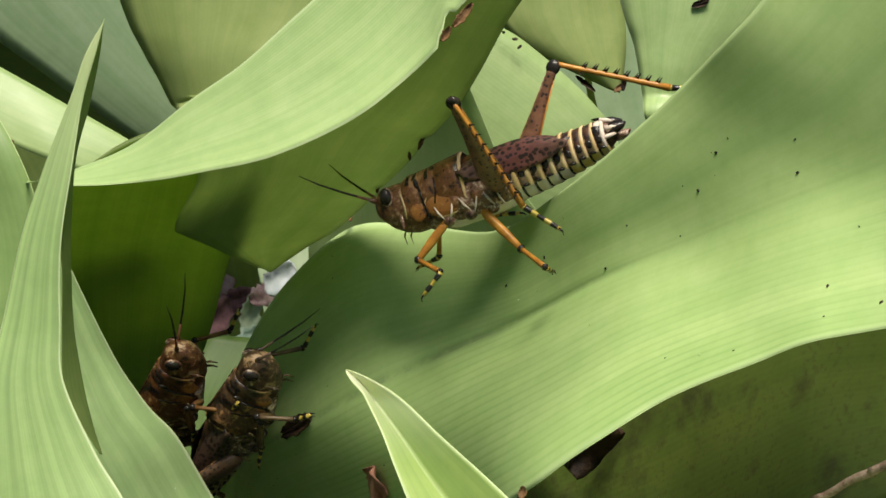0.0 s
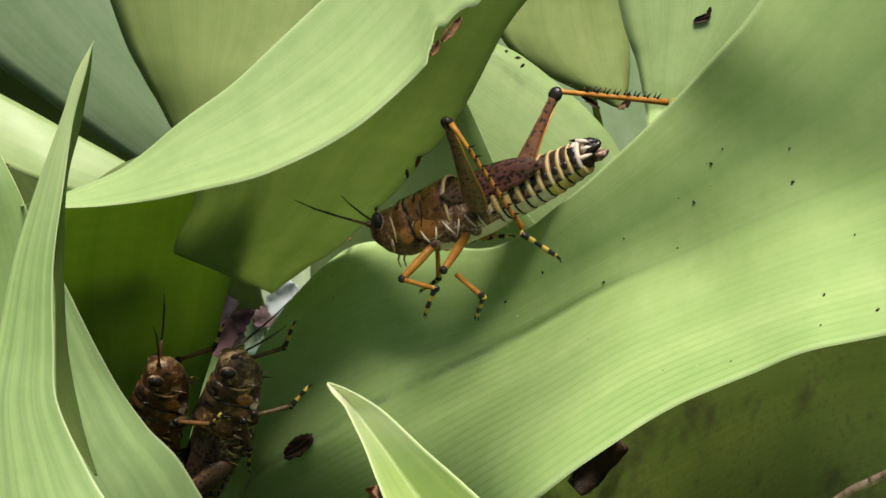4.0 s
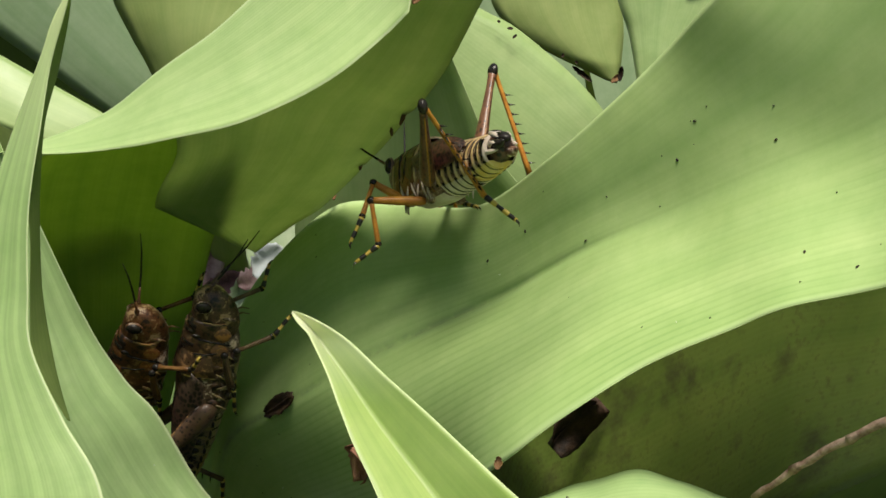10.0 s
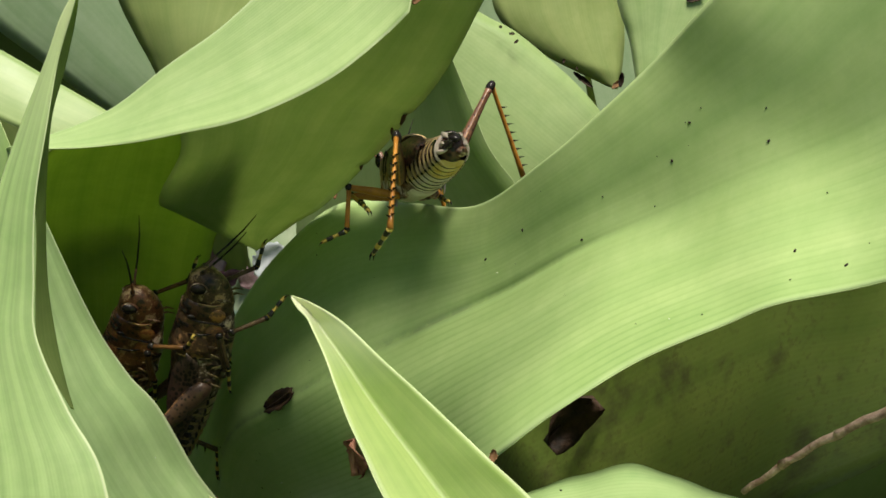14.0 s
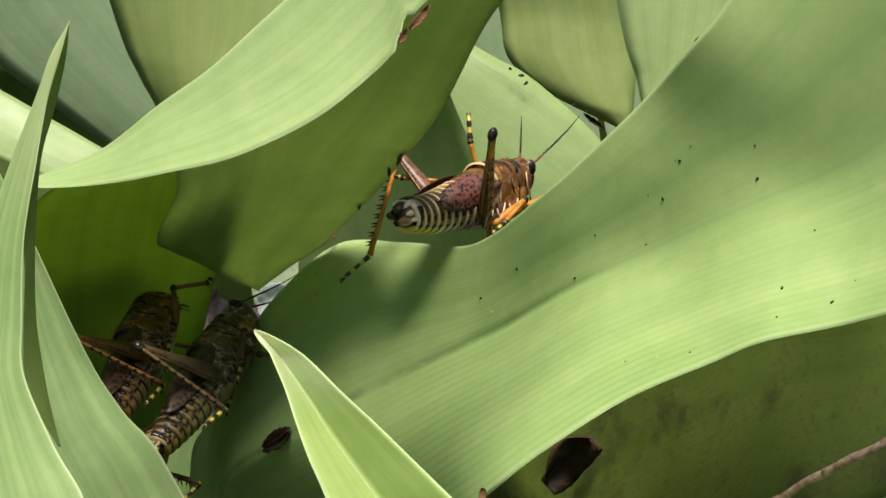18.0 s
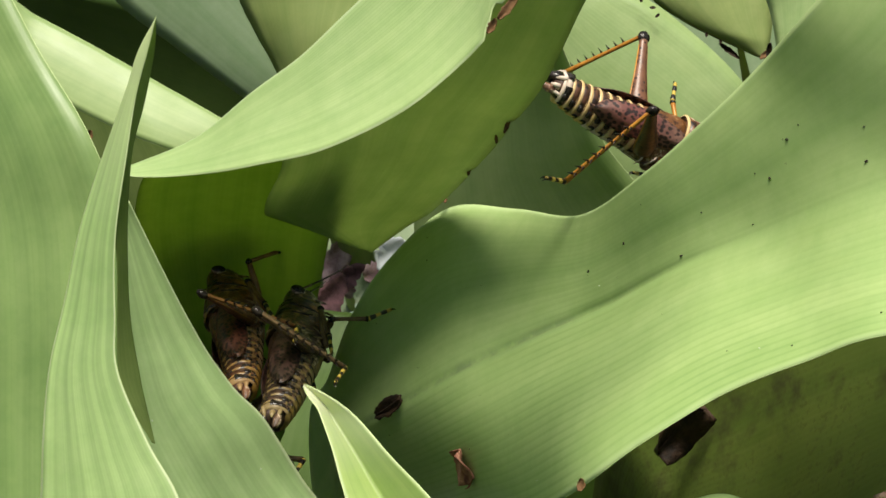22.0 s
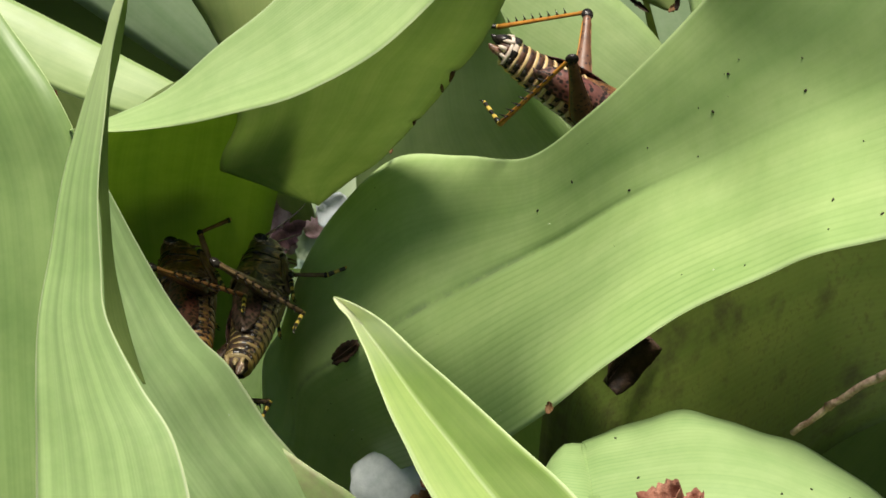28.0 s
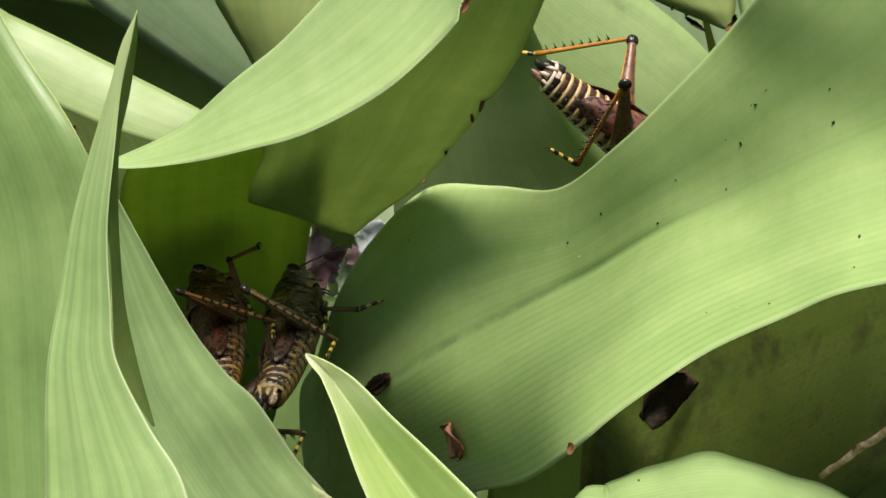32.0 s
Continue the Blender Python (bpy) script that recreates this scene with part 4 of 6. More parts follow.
def grasshopper(label, mats, group=""):
    """A stout lubber with short wing cases; head towards +x, back up. Returns the thing and its moving parts."""
    root = tagged(new("grasshopper"), label, "grasshopper", group)
    m = mats
    head = part("head", tube([(36.7, 1.6, 0.6, 1.2), (36.1, 1.3, 2.2, 3.4), (34.8, 0.7, 3.5, 5.6), (32.6, 0.1, 4.4, 6.9), (29.5, -0.3, 5.0, 7.5), (26, -0.3, 5.2, 7.4), (23, 0, 5.0, 6.8)], 20, power=2.3), m["head"], root)
    for v in head.data.vertices:
        if v.co.z < 0:
            v.co.x += 0.45 * v.co.z
        if v.co.z < -0.002:
            v.co.y *= 1 + 70 * (v.co.z + 0.002)
    for sg in (1, -1):
        part("eye_ring", ball(31.5, sg * 4.3, 3.8, 2.1, 1.0, 2.75), m["thorax"], head, "pale ring round eye")
        part("eye", ball(31.6, sg * 4.7, 3.9, 1.8, 1.3, 2.4), m["black"], head, "glossy black eye")
        part("cheek_mark", ball(28.6, sg * 4.75, -4.2, 0.6, 0.3, 2.2, 8), m["thorax"], head, "pale cheek stripe")
        for k, (x, z) in enumerate(((30.2, -7.6), (28.4, -8.0))):
            part("palp", tube([(x, z + 1, 0.5, 0.5), (x + 0.6, z, 0.45, 0.6), (x + 0.4, z - 2.0, 0.3, 0.4)], 6), m["white"], head, "white mouth feeler")
    part("saddle", tube([(26.8, 0.3, 5.5, 7.0), (26, 0.4, 5.8, 7.4), (22, 0.7, 5.9, 7.7), (21.6, 0.7, 5.7, 7.5), (21.2, 0.7, 5.95, 7.8), (17, 0.9, 6.3, 8.2), (16.6, 0.9, 6.1, 8.0), (16.2, 0.9, 6.4, 8.3), (11, 1.1, 6.8, 8.8), (8.6, 1.2, 7.0, 9.0)], 22, -0.34, 0.34, 2.2), m["saddle"], root, "orange-brown saddle with dark marks")
    part("saddle_rim", tube([(8.9, 1.2, 7.0, 9.0), (8.5, 1.2, 7.2, 9.2), (8.1, 1.2, 6.6, 8.6)], 22, -0.34, 0.34, 2.2, False), m["band"], root, "pale rim")
    part("thorax", tube([(22, -1.5, 4.6, 6.6), (17, -1.4, 5.8, 7.6), (12, -1.2, 6.4, 8.0), (6, -0.8, 6.9, 8.2), (0, -0.4, 7.0, 8.0), (-5, 0, 6.8, 7.4), (-7, 0, 6.0, 6.6)], 20, power=2.3), m["thorax"], root, "mottled brown and cream thorax")
    for sg in (1, -1):
        part("side_lobe", ball(15.5, sg * 5.7, -2.4, 5.4, 0.8, 3.6), m["lobe"], root, "rusty orange patch on saddle side")
        part("side_lobe", ball(23.2, sg * 5.2, -2.4, 2.6, 0.8, 3.2), m["lobe"], root, "rusty orange patch on saddle side")
        ring = [(15.0 + 5.9 * math.cos(a), sg * (6.45 - 0.06 * (15 - 5.9 * math.cos(a))), -2.2 + 3.9 * math.sin(a)) for a in [2 * math.pi * k / 18 for k in range(16)]]
        part("lobe_edge", cord(ring, 0.26, 5), m["band"], root, "pale line round the rusty patch")
        part("seam", cord([(21.4, sg * 5.75, 4.2), (21.0, sg * 6.05, 0.5), (20.6, sg * 5.9, -3.0), (20.2, sg * 5.4, -5.6)], 0.3, 5), m["black"], root, "dark seam across the saddle")
        part("seam", cord([(16.4, sg * 6.0, 5.0), (16.6, sg * 6.4, 1.0), (17.6, sg * 6.3, -2.0)], 0.26, 5), m["black"], root, "dark seam across the saddle")
        part("cheek_line", cord([(27.0, sg * 5.35, 3.4), (26.6, sg * 5.5, 0.0), (26.9, sg * 5.3, -3.8)], [0.2, 0.36, 0.2], 5), m["band"], root, "pale collar line")
        for k, (x0, span) in enumerate(((25.4, 0.15), (23.3, 0.13), (19.4, 0.16), (17.9, 0.10), (13.6, 0.13))):
            w0, h0, z0 = 5.85 + 0.055 * (26 - x0), 7.45 + 0.078 * (26 - x0), 0.4 + 0.046 * (26 - x0)
            a0, a1 = (0.03, span) if sg > 0 else (-span, -0.03)
            part("dark_bar", tube([(x0 + 0.1, z0, w0 - 0.1, h0 - 0.1), (x0 - 0.2, z0, w0 + 0.14, h0 + 0.14), (x0 - 1.0, z0, w0 + 0.14, h0 + 0.14), (x0 - 1.4, z0, w0 - 0.1, h0 - 0.1)], 8, a0, a1, 2.2, False), m["black"], root, "black bar across the saddle")
        for px, pz, sx, sz in ((19.2, 1.6, 2.0, 0.9), (22.0, 4.4, 0.8, 1.9), (13.0, 4.2, 0.7, 2.2)):
            part("dark_mark", ball(px, sg * (5.62 - 0.1 * abs(pz) + 0.03 * (20 - px)), pz, sx, 0.55, sz, 8), m["black"], root, "black patch on saddle")
        for px, pz, lean in ((17.2, -5.0, 1.2), (13.4, -5.4, -1.0), (9.6, -4.6, 1.6), (6.2, -5.4, -1.2), (2.6, -4.8, 1.4), (-0.8, -5.6, 1.0)):
            part("pale_streak", cord([(px - lean, sg * 6.3, pz - 2.1), (px, sg * 6.75, pz), (px + lean * 0.6, sg * 6.9, pz + 2.0)], [0.12, 0.36, 0.15], 6), m["belly_pale"], root, "whitish streak above leg base")
    part("sternum", tube([(20, -1.6, 4.4, 6.7), (14, -1.4, 5.9, 8.1), (6, -0.8, 6.6, 8.35), (0, -0.4, 6.8, 8.2), (-5, 0, 6.5, 7.6)], 12, 0.38, 0.62, 2.2), m["belly_pale"], root, "whitish chest plate")
    part("keel", tube([(26, 8.0, 0.35, 0.3), (20, 8.55, 0.4, 0.35), (9, 10.2, 0.45, 0.35)], 6), m["head"], root, "low ridge along the saddle")
    part("back_plate", tube([(10, 0.6, 5.6, 7.6), (6, 0.8, 6.4, 8.2), (0, 0.8, 6.4, 7.8), (-6, 0.6, 6.0, 7.0)], 18, -0.3, 0.3), m["saddle"], root)
    for sg in (1, -1):
        for k in range(3):
            part("side_plate", tube([(14 - 6.2 * k, -2.5, 6.1 + 0.3 * k, 4.2), (12.6 - 6.2 * k, -2.6, 6.7 + 0.3 * k, 5.0), (10.2 - 6.2 * k, -2.8, 6.5 + 0.3 * k, 4.4)], 18, 0.12 * (1 if sg > 0 else 1) if sg > 0 else 0.60, 0.40 if sg > 0 else 0.88), m["saddle"], root)
            part("coxa", ball(15.5 - 6.5 * k, sg * 4.4, -7.4, 1.9, 1.5, 1.6, 8), m["thorax"], root)
    for sg in (1, -1):
        part("wing_case", wing_case(sg), m["wing"], root, "short reddish wing case with dark network")
    x, n = -3.0, 9
    for k in range(n):
        ln = 3.7 - 0.12 * k
        w, h = 7.0 - 0.28 * k, 7.5 - 0.34 * k
        z0 = 0.010 * (x + 2) ** 2 * 0.35
        last = k == n - 1
        seg = part("abdomen_segment", tube([(x, z0, w * 0.96, h * 0.96), (x - ln * 0.3, z0, w, h), (x - ln, z0 + 0.15, w * 0.98, h * 0.98)], 18, -0.26, 0.26), m["white" if last else "tergite"], root)
        part("band", tube([(x - ln * 0.60, z0, w - 0.05, h - 0.05), (x - ln * 0.68, z0, w + 0.14, h + 0.14), (x - ln * 0.88, z0 + 0.1, w + 0.24, h + 0.24), (x - ln * 1.02, z0 + 0.1, w - 0.4, h - 0.4)], 22, -0.36, 0.36, 2.0, False), m["white" if last else "band"], seg, "cream rear band")
        part("belly_plate", tube([(x, z0, w * 0.93, h * 0.94), (x - ln * 0.25, z0, w * 0.97, h * 0.98), (x - ln * 0.9, z0 + 0.1, w * 0.97, h * 0.98), (x - ln, z0 + 0.1, w * 0.93, h * 0.94)], 14, 0.35, 0.65), m["belly" if k > 4 else "belly_pale"], root, "yellow belly plate" if k > 4 else "whitish belly plate")
        part("belly_line", tube([(x + 0.1, z0, w * 0.96, h * 0.97), (x - 0.35, z0, w * 1.0, h * 1.01), (x - 0.8, z0, w * 0.95, h * 0.96)], 14, 0.36, 0.64, 2.0, False), m["black"], root, "black line across belly")
        for sg in (1, -1):
            part("flank_plate", tube([(x, z0, w * 0.96, h * 0.96), (x - ln * 0.3, z0, w * 0.99, h * 0.99), (x - ln, z0 + 0.15, w * 0.97, h * 0.97)], 8, 0.255 if sg > 0 else 0.645, 0.355 if sg > 0 else 0.745), m["flank"], seg, "cream side plate with dark dots")
            part("mark", ball(x - ln * 0.35, sg * w * 0.95, z0 - h * 0.12, 1.1, 0.55, 1.3, 6), m["black"], seg, "dark spot")
            part("mark", ball(x - ln * 0.45, sg * w * 0.80, z0 - h * 0.60, 1.2, 0.5, 0.45, 6), m["black"], seg, "black dash")
        x -= ln
    zt = 0.0035 * (x + 2) ** 2
    part("tail_plate", tube([(x + 1, zt, 4.3, 4.3), (x - 0.6, zt + 0.2, 3.5, 3.5), (x - 2.4, zt + 0.4, 2.5, 2.4)], 16), m["tergite"], root, "dark tail plate")
    for sg in (1, -1):
        part("tail_streak", cord([(x + 0.8, sg * 2.4, zt + 3.9), (x - 1.2, sg * 2.0, zt + 3.3), (x - 2.6, sg * 1.5, zt + 2.6)], [0.75, 0.7, 0.3], 6), m["white"], root, "white streak on tail")
        part("tail_streak", cord([(x + 0.6, sg * 4.1, zt - 1.2), (x - 1.4, sg * 3.2, zt - 0.9), (x - 2.8, sg * 2.3, zt - 0.6)], [0.7, 0.65, 0.3], 6), m["white"], root, "white streak on tail")
    part("tail_mark", tube([(x + 3.0, zt + 0.1, 4.86, 5.0), (x + 1.8, zt + 0.1, 4.8, 4.95), (x + 0.8, zt + 0.1, 4.55, 4.7)], 8, -0.07, 0.07), m["black"], root, "dark triangle on tail")
    for sg in (1, -1):
        part("tail_mark", tube([(x + 3.0, zt + 0.1, 4.9, 4.95), (x + 1.8, zt + 0.1, 4.85, 4.9), (x + 0.6, zt + 0.1, 4.6, 4.6)], 6, 0.17 if sg > 0 else 0.73, 0.27 if sg > 0 else 0.83), m["black"], root, "dark side mark")
    part("tail_cap", tube([(x - 0.5, zt + 3.2, 2.4, 1.2), (x - 2.4, zt + 2.8, 2.0, 1.4), (x - 4.6, zt + 2.2, 0.9, 0.7)], 10), m["black"], root)
    for sg in (1, -1):
        part("valve", tube([(x - 1.4, zt - 0.2, 1.9, 1.5), (x - 3.2, zt - 0.4, 1.5, 1.4), (x - 5.0, zt - 0.1, 0.8, 0.9), (x - 5.8, zt + 0.3, 0.3, 0.3)], 8), m["black"] if sg > 0 else m["thorax"], root).location = (0, sg * 0.0019, -0.0006 if sg < 0 else 0.0012)
        part("cercus", tube([(x - 0.6, zt + 0.9, 0.9, 1.0), (x - 2.2, zt + 1.1, 0.6, 0.7), (x - 3.4, zt + 1.0, 0.15, 0.2)], 7), m["white"], root).location = (0, sg * 0.0031, 0)
    moving = {}
    for side, sg in (("L", 1), ("R", -1)):
        hind = part("hind_femur", limb([(-0.6, 0, 1.0, 1.4), (1, 0, 1.9, 2.7), (4, 0, 2.2, 3.4), (9, 0, 2.0, 3.3), (15, 0, 1.7, 2.6), (22, 0, 1.3, 1.9), (29, 0, 1.05, 1.4), (33, 0, 1.1, 1.4), (34.5, 0, 1.2, 1.6)], 14), m["femur"], root, "dotted brown jumping leg")
        part("knee", ball(35, 0, 0, 2.3, 1.4, 2.0), m["black"], hind, "black knee")
        part("ridge", limb([(2, 2.9, 0.3, 0.35), (5, 3.4, 0.3, 0.35), (9, 3.25, 0.3, 0.35), (15, 2.55, 0.3, 0.3), (22, 1.85, 0.25, 0.3), (32, 1.4, 0.2, 0.2)], 6), m["saddle"], hind)
        part("lower_ridge", limb([(2, -2.9, 0.3, 0.35), (5, -3.4, 0.3, 0.35), (9, -3.25, 0.3, 0.35), (15, -2.55, 0.3, 0.3), (22, -1.85, 0.25, 0.3), (32, -1.3, 0.2, 0.2)], 6), m["orange"], hind, "pale ridge")
        shin = part("hind_tibia", limb([(0, 0, 0.8, 0.9), (3, 0, 0.62, 0.7), (16, 0, 0.62, 0.7), (28, 0, 0.75, 0.85), (32, 0, 0.9, 1.0)], 8), m["orange"], root, "orange spiny shin")
        thorn = None
        for k in range(8):
            for s2 in (1, -1):
                if thorn is None:
                    bm = bmesh.new()
                    bmesh.ops.create_cone(bm, cap_ends=True, segments=5, radius1=0.00038, radius2=0.00004, depth=0.0021)
                    thorn = part("spine", bm, m["black"], shin)
                    ob = thorn
                else:
                    ob = new("spine", thorn.data)
                    ob.parent = shin
                ob.matrix_basis = pose((8 + 2.9 * k + (0.7 if s2 < 0 else 0)) / 1000, s2 * 0.0007, 0.0016, s2 * -28, 24, 0)
        foot = part("hind_tarsus", limb([(0, 0, 0.9, 0.9), (1.5, 0, 1.0, 0.8), (4, 0, 0.8, 0.7), (4.6, 0, 0.6, 0.5), (7, 0, 0.8, 0.7), (10, 0, 0.7, 0.6), (11, 0, 0.5, 0.5)], 8), m["tarsus"], root, "black and yellow foot")
        for s2 in (1, -1):
            part("claw", tube([(10.6, 0, 0.35, 0.35), (11.8, -0.2, 0.25, 0.25), (12.5, -0.9, 0.08, 0.08)], 5), m["black"], foot).location = (0, s2 * 0.0005, 0)
        moving[side + "h"] = (hind, shin, foot)
        for key, fl, tl in (("m", 14.5, 12.5), ("f", 12.0, 11.5)):
            thigh = part("femur", limb([(-0.5, 0, 0.9, 0.9), (1, 0, 1.15, 1.25), (fl * 0.5, 0, 1.2, 1.3), (fl * 0.85, 0, 0.95, 1.0), (fl, 0, 0.9, 0.9)], 10), m["orange"], root, "orange leg")
            part("knee", ball(fl, 0, 0, 1.2, 1.15, 1.2, 8), m["black"], thigh, "black knee")
            lower = part("tibia", limb([(0, 0, 0.75, 0.75), (3, 0, 0.65, 0.65), (tl * 0.8, 0, 0.75, 0.75), (tl, 0, 0.85, 0.85)], 8), m["orange"], root)
            part("ankle", ball(tl - 0.4, 0, 0, 0.9, 1.0, 1.0, 8), m["black"], lower, "black ankle")
            toe = part("tarsus", limb([(0, 0, 0.8, 0.8), (1.2, 0, 0.95, 0.8), (3, 0, 0.7, 0.6), (3.5, 0, 0.55, 0.5), (5.4, 0, 0.8, 0.7), (8, 0, 0.6, 0.5)], 8), m["tarsus"], root, "black and yellow foot")
            for s2 in (1, -1):
                part("claw", tube([(7.6, 0, 0.3, 0.3), (8.7, -0.2, 0.2, 0.2), (9.3, -0.8, 0.07, 0.07)], 5), m["black"], toe).location = (0, s2 * 0.00045, 0)
            moving[side + key] = (thigh, lower, toe)
        feeler = part("antenna", limb([(0, 0, 0.7, 0.7), (1.2, 0, 0.8, 0.8), (2, 0, 0.36, 0.36), (10, 0.3, 0.33, 0.33), (17, 0.9, 0.26, 0.26), (23, 2.0, 0.1, 0.1)], 7), m["black"], root, "dark antenna")
        part("antenna_base", limb([(0.4, 0, 0.82, 0.82), (1.4, 0, 0.82, 0.82), (2.2, 0, 0.44, 0.44), (6, 0.1, 0.4, 0.4)], 7), m["femur"], feeler, "brown base")
        moving[side + "a"] = (feeler,)
    return root, moving


HIPS = {"h": (-1.0, 6.8, -3.0), "m": (5.0, 5.5, -8.0), "f": (17.0, 4.5, -8.0)}


def bone(a, b, up):
    """The pose of a limb piece from a towards b, in mm, its top towards up."""
    a, b = Vector(a), Vector(b)
    x = (b - a).normalized()
    z = Vector(up)
    z = (z - x * z.dot(x)).normalized()
    y = z.cross(x)
    rot = Matrix((x, y, z)).transposed().to_4x4()
    return Matrix.Translation(a / 1000) @ rot


def leg_way(moving, key, rows):
    """Rows: seconds, knee, ankle and toe in the body's space."""
    sg = 1 if key[0] == "L" else -1
    hx, hy, hz = HIPS[key[1]]
    hip = Vector((hx, sg * hy, hz))
    thigh, shin, foot = moving[key]
    a, b, c = [], [], []
    for t, *v in rows:
        knee, ankle, toe = Vector(v[0:3]), Vector(v[3:6]), Vector(v[6:9])
        away = Vector((0, sg, 0))
        fold = (knee - hip).cross(away)
        if fold.z < 0:
            fold = -fold
        a.append((t, bone(hip, knee, fold)))
        back = (ankle - knee).cross((knee - hip).cross(ankle - knee))
        if back.length < 1e-3:
            back = fold
        b.append((t, bone(knee, ankle, -back if (knee - hip).dot(back) < 0 else back)))
        c.append((t, bone(ankle, toe, (0, 0, 1))))
    for ob, way in ((thigh, a), (shin, b), (foot, c)):
        walk(ob, even(way))


def even(way):
    """Holds the first and last row to the clip's ends."""
    if way[0][0] > 0:
        way = [(0, way[0][1])] + way
    if way[-1][0] < 32:
        way = way + [(32, way[-1][1])]
    return way


REST = {
    "h": [(-24, 12, 14), (-40, 13, -8), (-48, 13, -12)],
    "k": [(-13, 19, 10), (-22, 20, -8), (-30, 20, -10)],
    "p": [(14, 8, -5), (4, 8, -9), (-3, 8, -10)],
    "m": [(3, 16, 0), (-2, 20, -11), (-6, 24, -13)],
    "f": [(24, 13, -4), (28, 16, -14), (34, 18, -15)],
}


def rest_row(key, lean=0.0, drawn=False, paired=True):
    sg = 1 if key[0] == "L" else -1
    hx, hy, hz = HIPS[key[1]]
    size = {"h": (36, 32, 11), "m": (14.5, 12.5, 8), "f": (12, 11.5, 8)}[key[1]]
    at, out = Vector((hx, sg * hy, hz)), []
    pick = "k" if drawn and key[1] == "h" else "p" if paired and key[1] == "m" else key[1]
    for (x, y, z), ln in zip(REST[pick], size):
        step = Vector((x + lean, sg * y, z)) - at
        at = at + step.normalized() * ln
        out.extend(at)
    return out


BODY_HERO = [
    (0, pose(-0.0260, 0.0351, 0.4543, 36.6, 24.2, 172.6)),
    (1, pose(-0.0265, 0.0341, 0.4542, 37.2, 22.5, 174.4)),
    (2, pose(-0.0266, 0.0367, 0.4542, 36.6, 24.2, 171.0)),
    (5, pose(-0.0302, 0.0346, 0.4510, 33.9, 31.3, 159.1)),
    (6, pose(-0.0304, 0.0372, 0.4500, 32.1, 33.0, 153.2)),
    (7, pose(-0.0352, 0.0339, 0.4477, 29.8, 27.6, 149.4)),
    (8, pose(-0.0392, 0.0355, 0.4476, 26.8, 31.3, 141.5)),
    (9, pose(-0.0343, 0.0381, 0.4471, 20.7, 35.2, 127.9)),
    (10, pose(-0.0344, 0.0395, 0.4456, 16.5, 34.0, 119.4)),
    (11, pose(-0.0344, 0.0404, 0.4456, 14.8, 34.4, 116.2)),
    (12, pose(-0.0360, 0.0405, 0.4462, 15.4, 32.8, 117.4)),
    (13, pose(-0.0404, 0.0460, 0.4427, 14.7, 35.0, 116.4)),
    (14, pose(-0.0421, 0.0522, 0.4386, 10.4, 34.3, 109.2)),
    (14.6, pose(-0.0412, 0.0541, 0.4365, 7.2, 32.8, 103.8)),
    (15.3, pose(-0.0392, 0.0594, 0.4322, -0.1, 28.2, 90.9)),
    (16.5, pose(-0.0368, 0.0652, 0.4258, -10.1, 20.2, 73.2)),
    (17, pose(-0.0352, 0.0663, 0.4269, -14.9, 20.7, 63.7)),
    (18, pose(-0.0280, 0.0677, 0.4307, -18.5, 14.0, 56.8)),
    (19, pose(-0.0233, 0.0772, 0.4303, -22.6, 6.0, 49.5)),
    (20, pose(-0.0169, 0.0840, 0.4334, -3.4, 12.1, 33.2)),
    (21, pose(-0.0131, 0.0917, 0.4316, -4.9, 25.6, 30.3)),
    (22, pose(-0.0071, 0.0830, 0.4323, -8.8, 30.1, 6.0)),
    (23, pose(-0.0065, 0.0846, 0.4297, -10.4, 35.1, 4.8)),
    (25, pose(-0.0052, 0.0846, 0.4276, -11.6, 39.5, 5.9)),
    (28, pose(-0.0062, 0.0758, 0.4273, -10.9, 32.5, -5.1)),
    (30, pose(-0.0048, 0.0742, 0.4283, -9.1, 29.3, -4.9)),
    (32, pose(-0.0043, 0.0753, 0.4262, -11.0, 36.4, -6.7)),
]
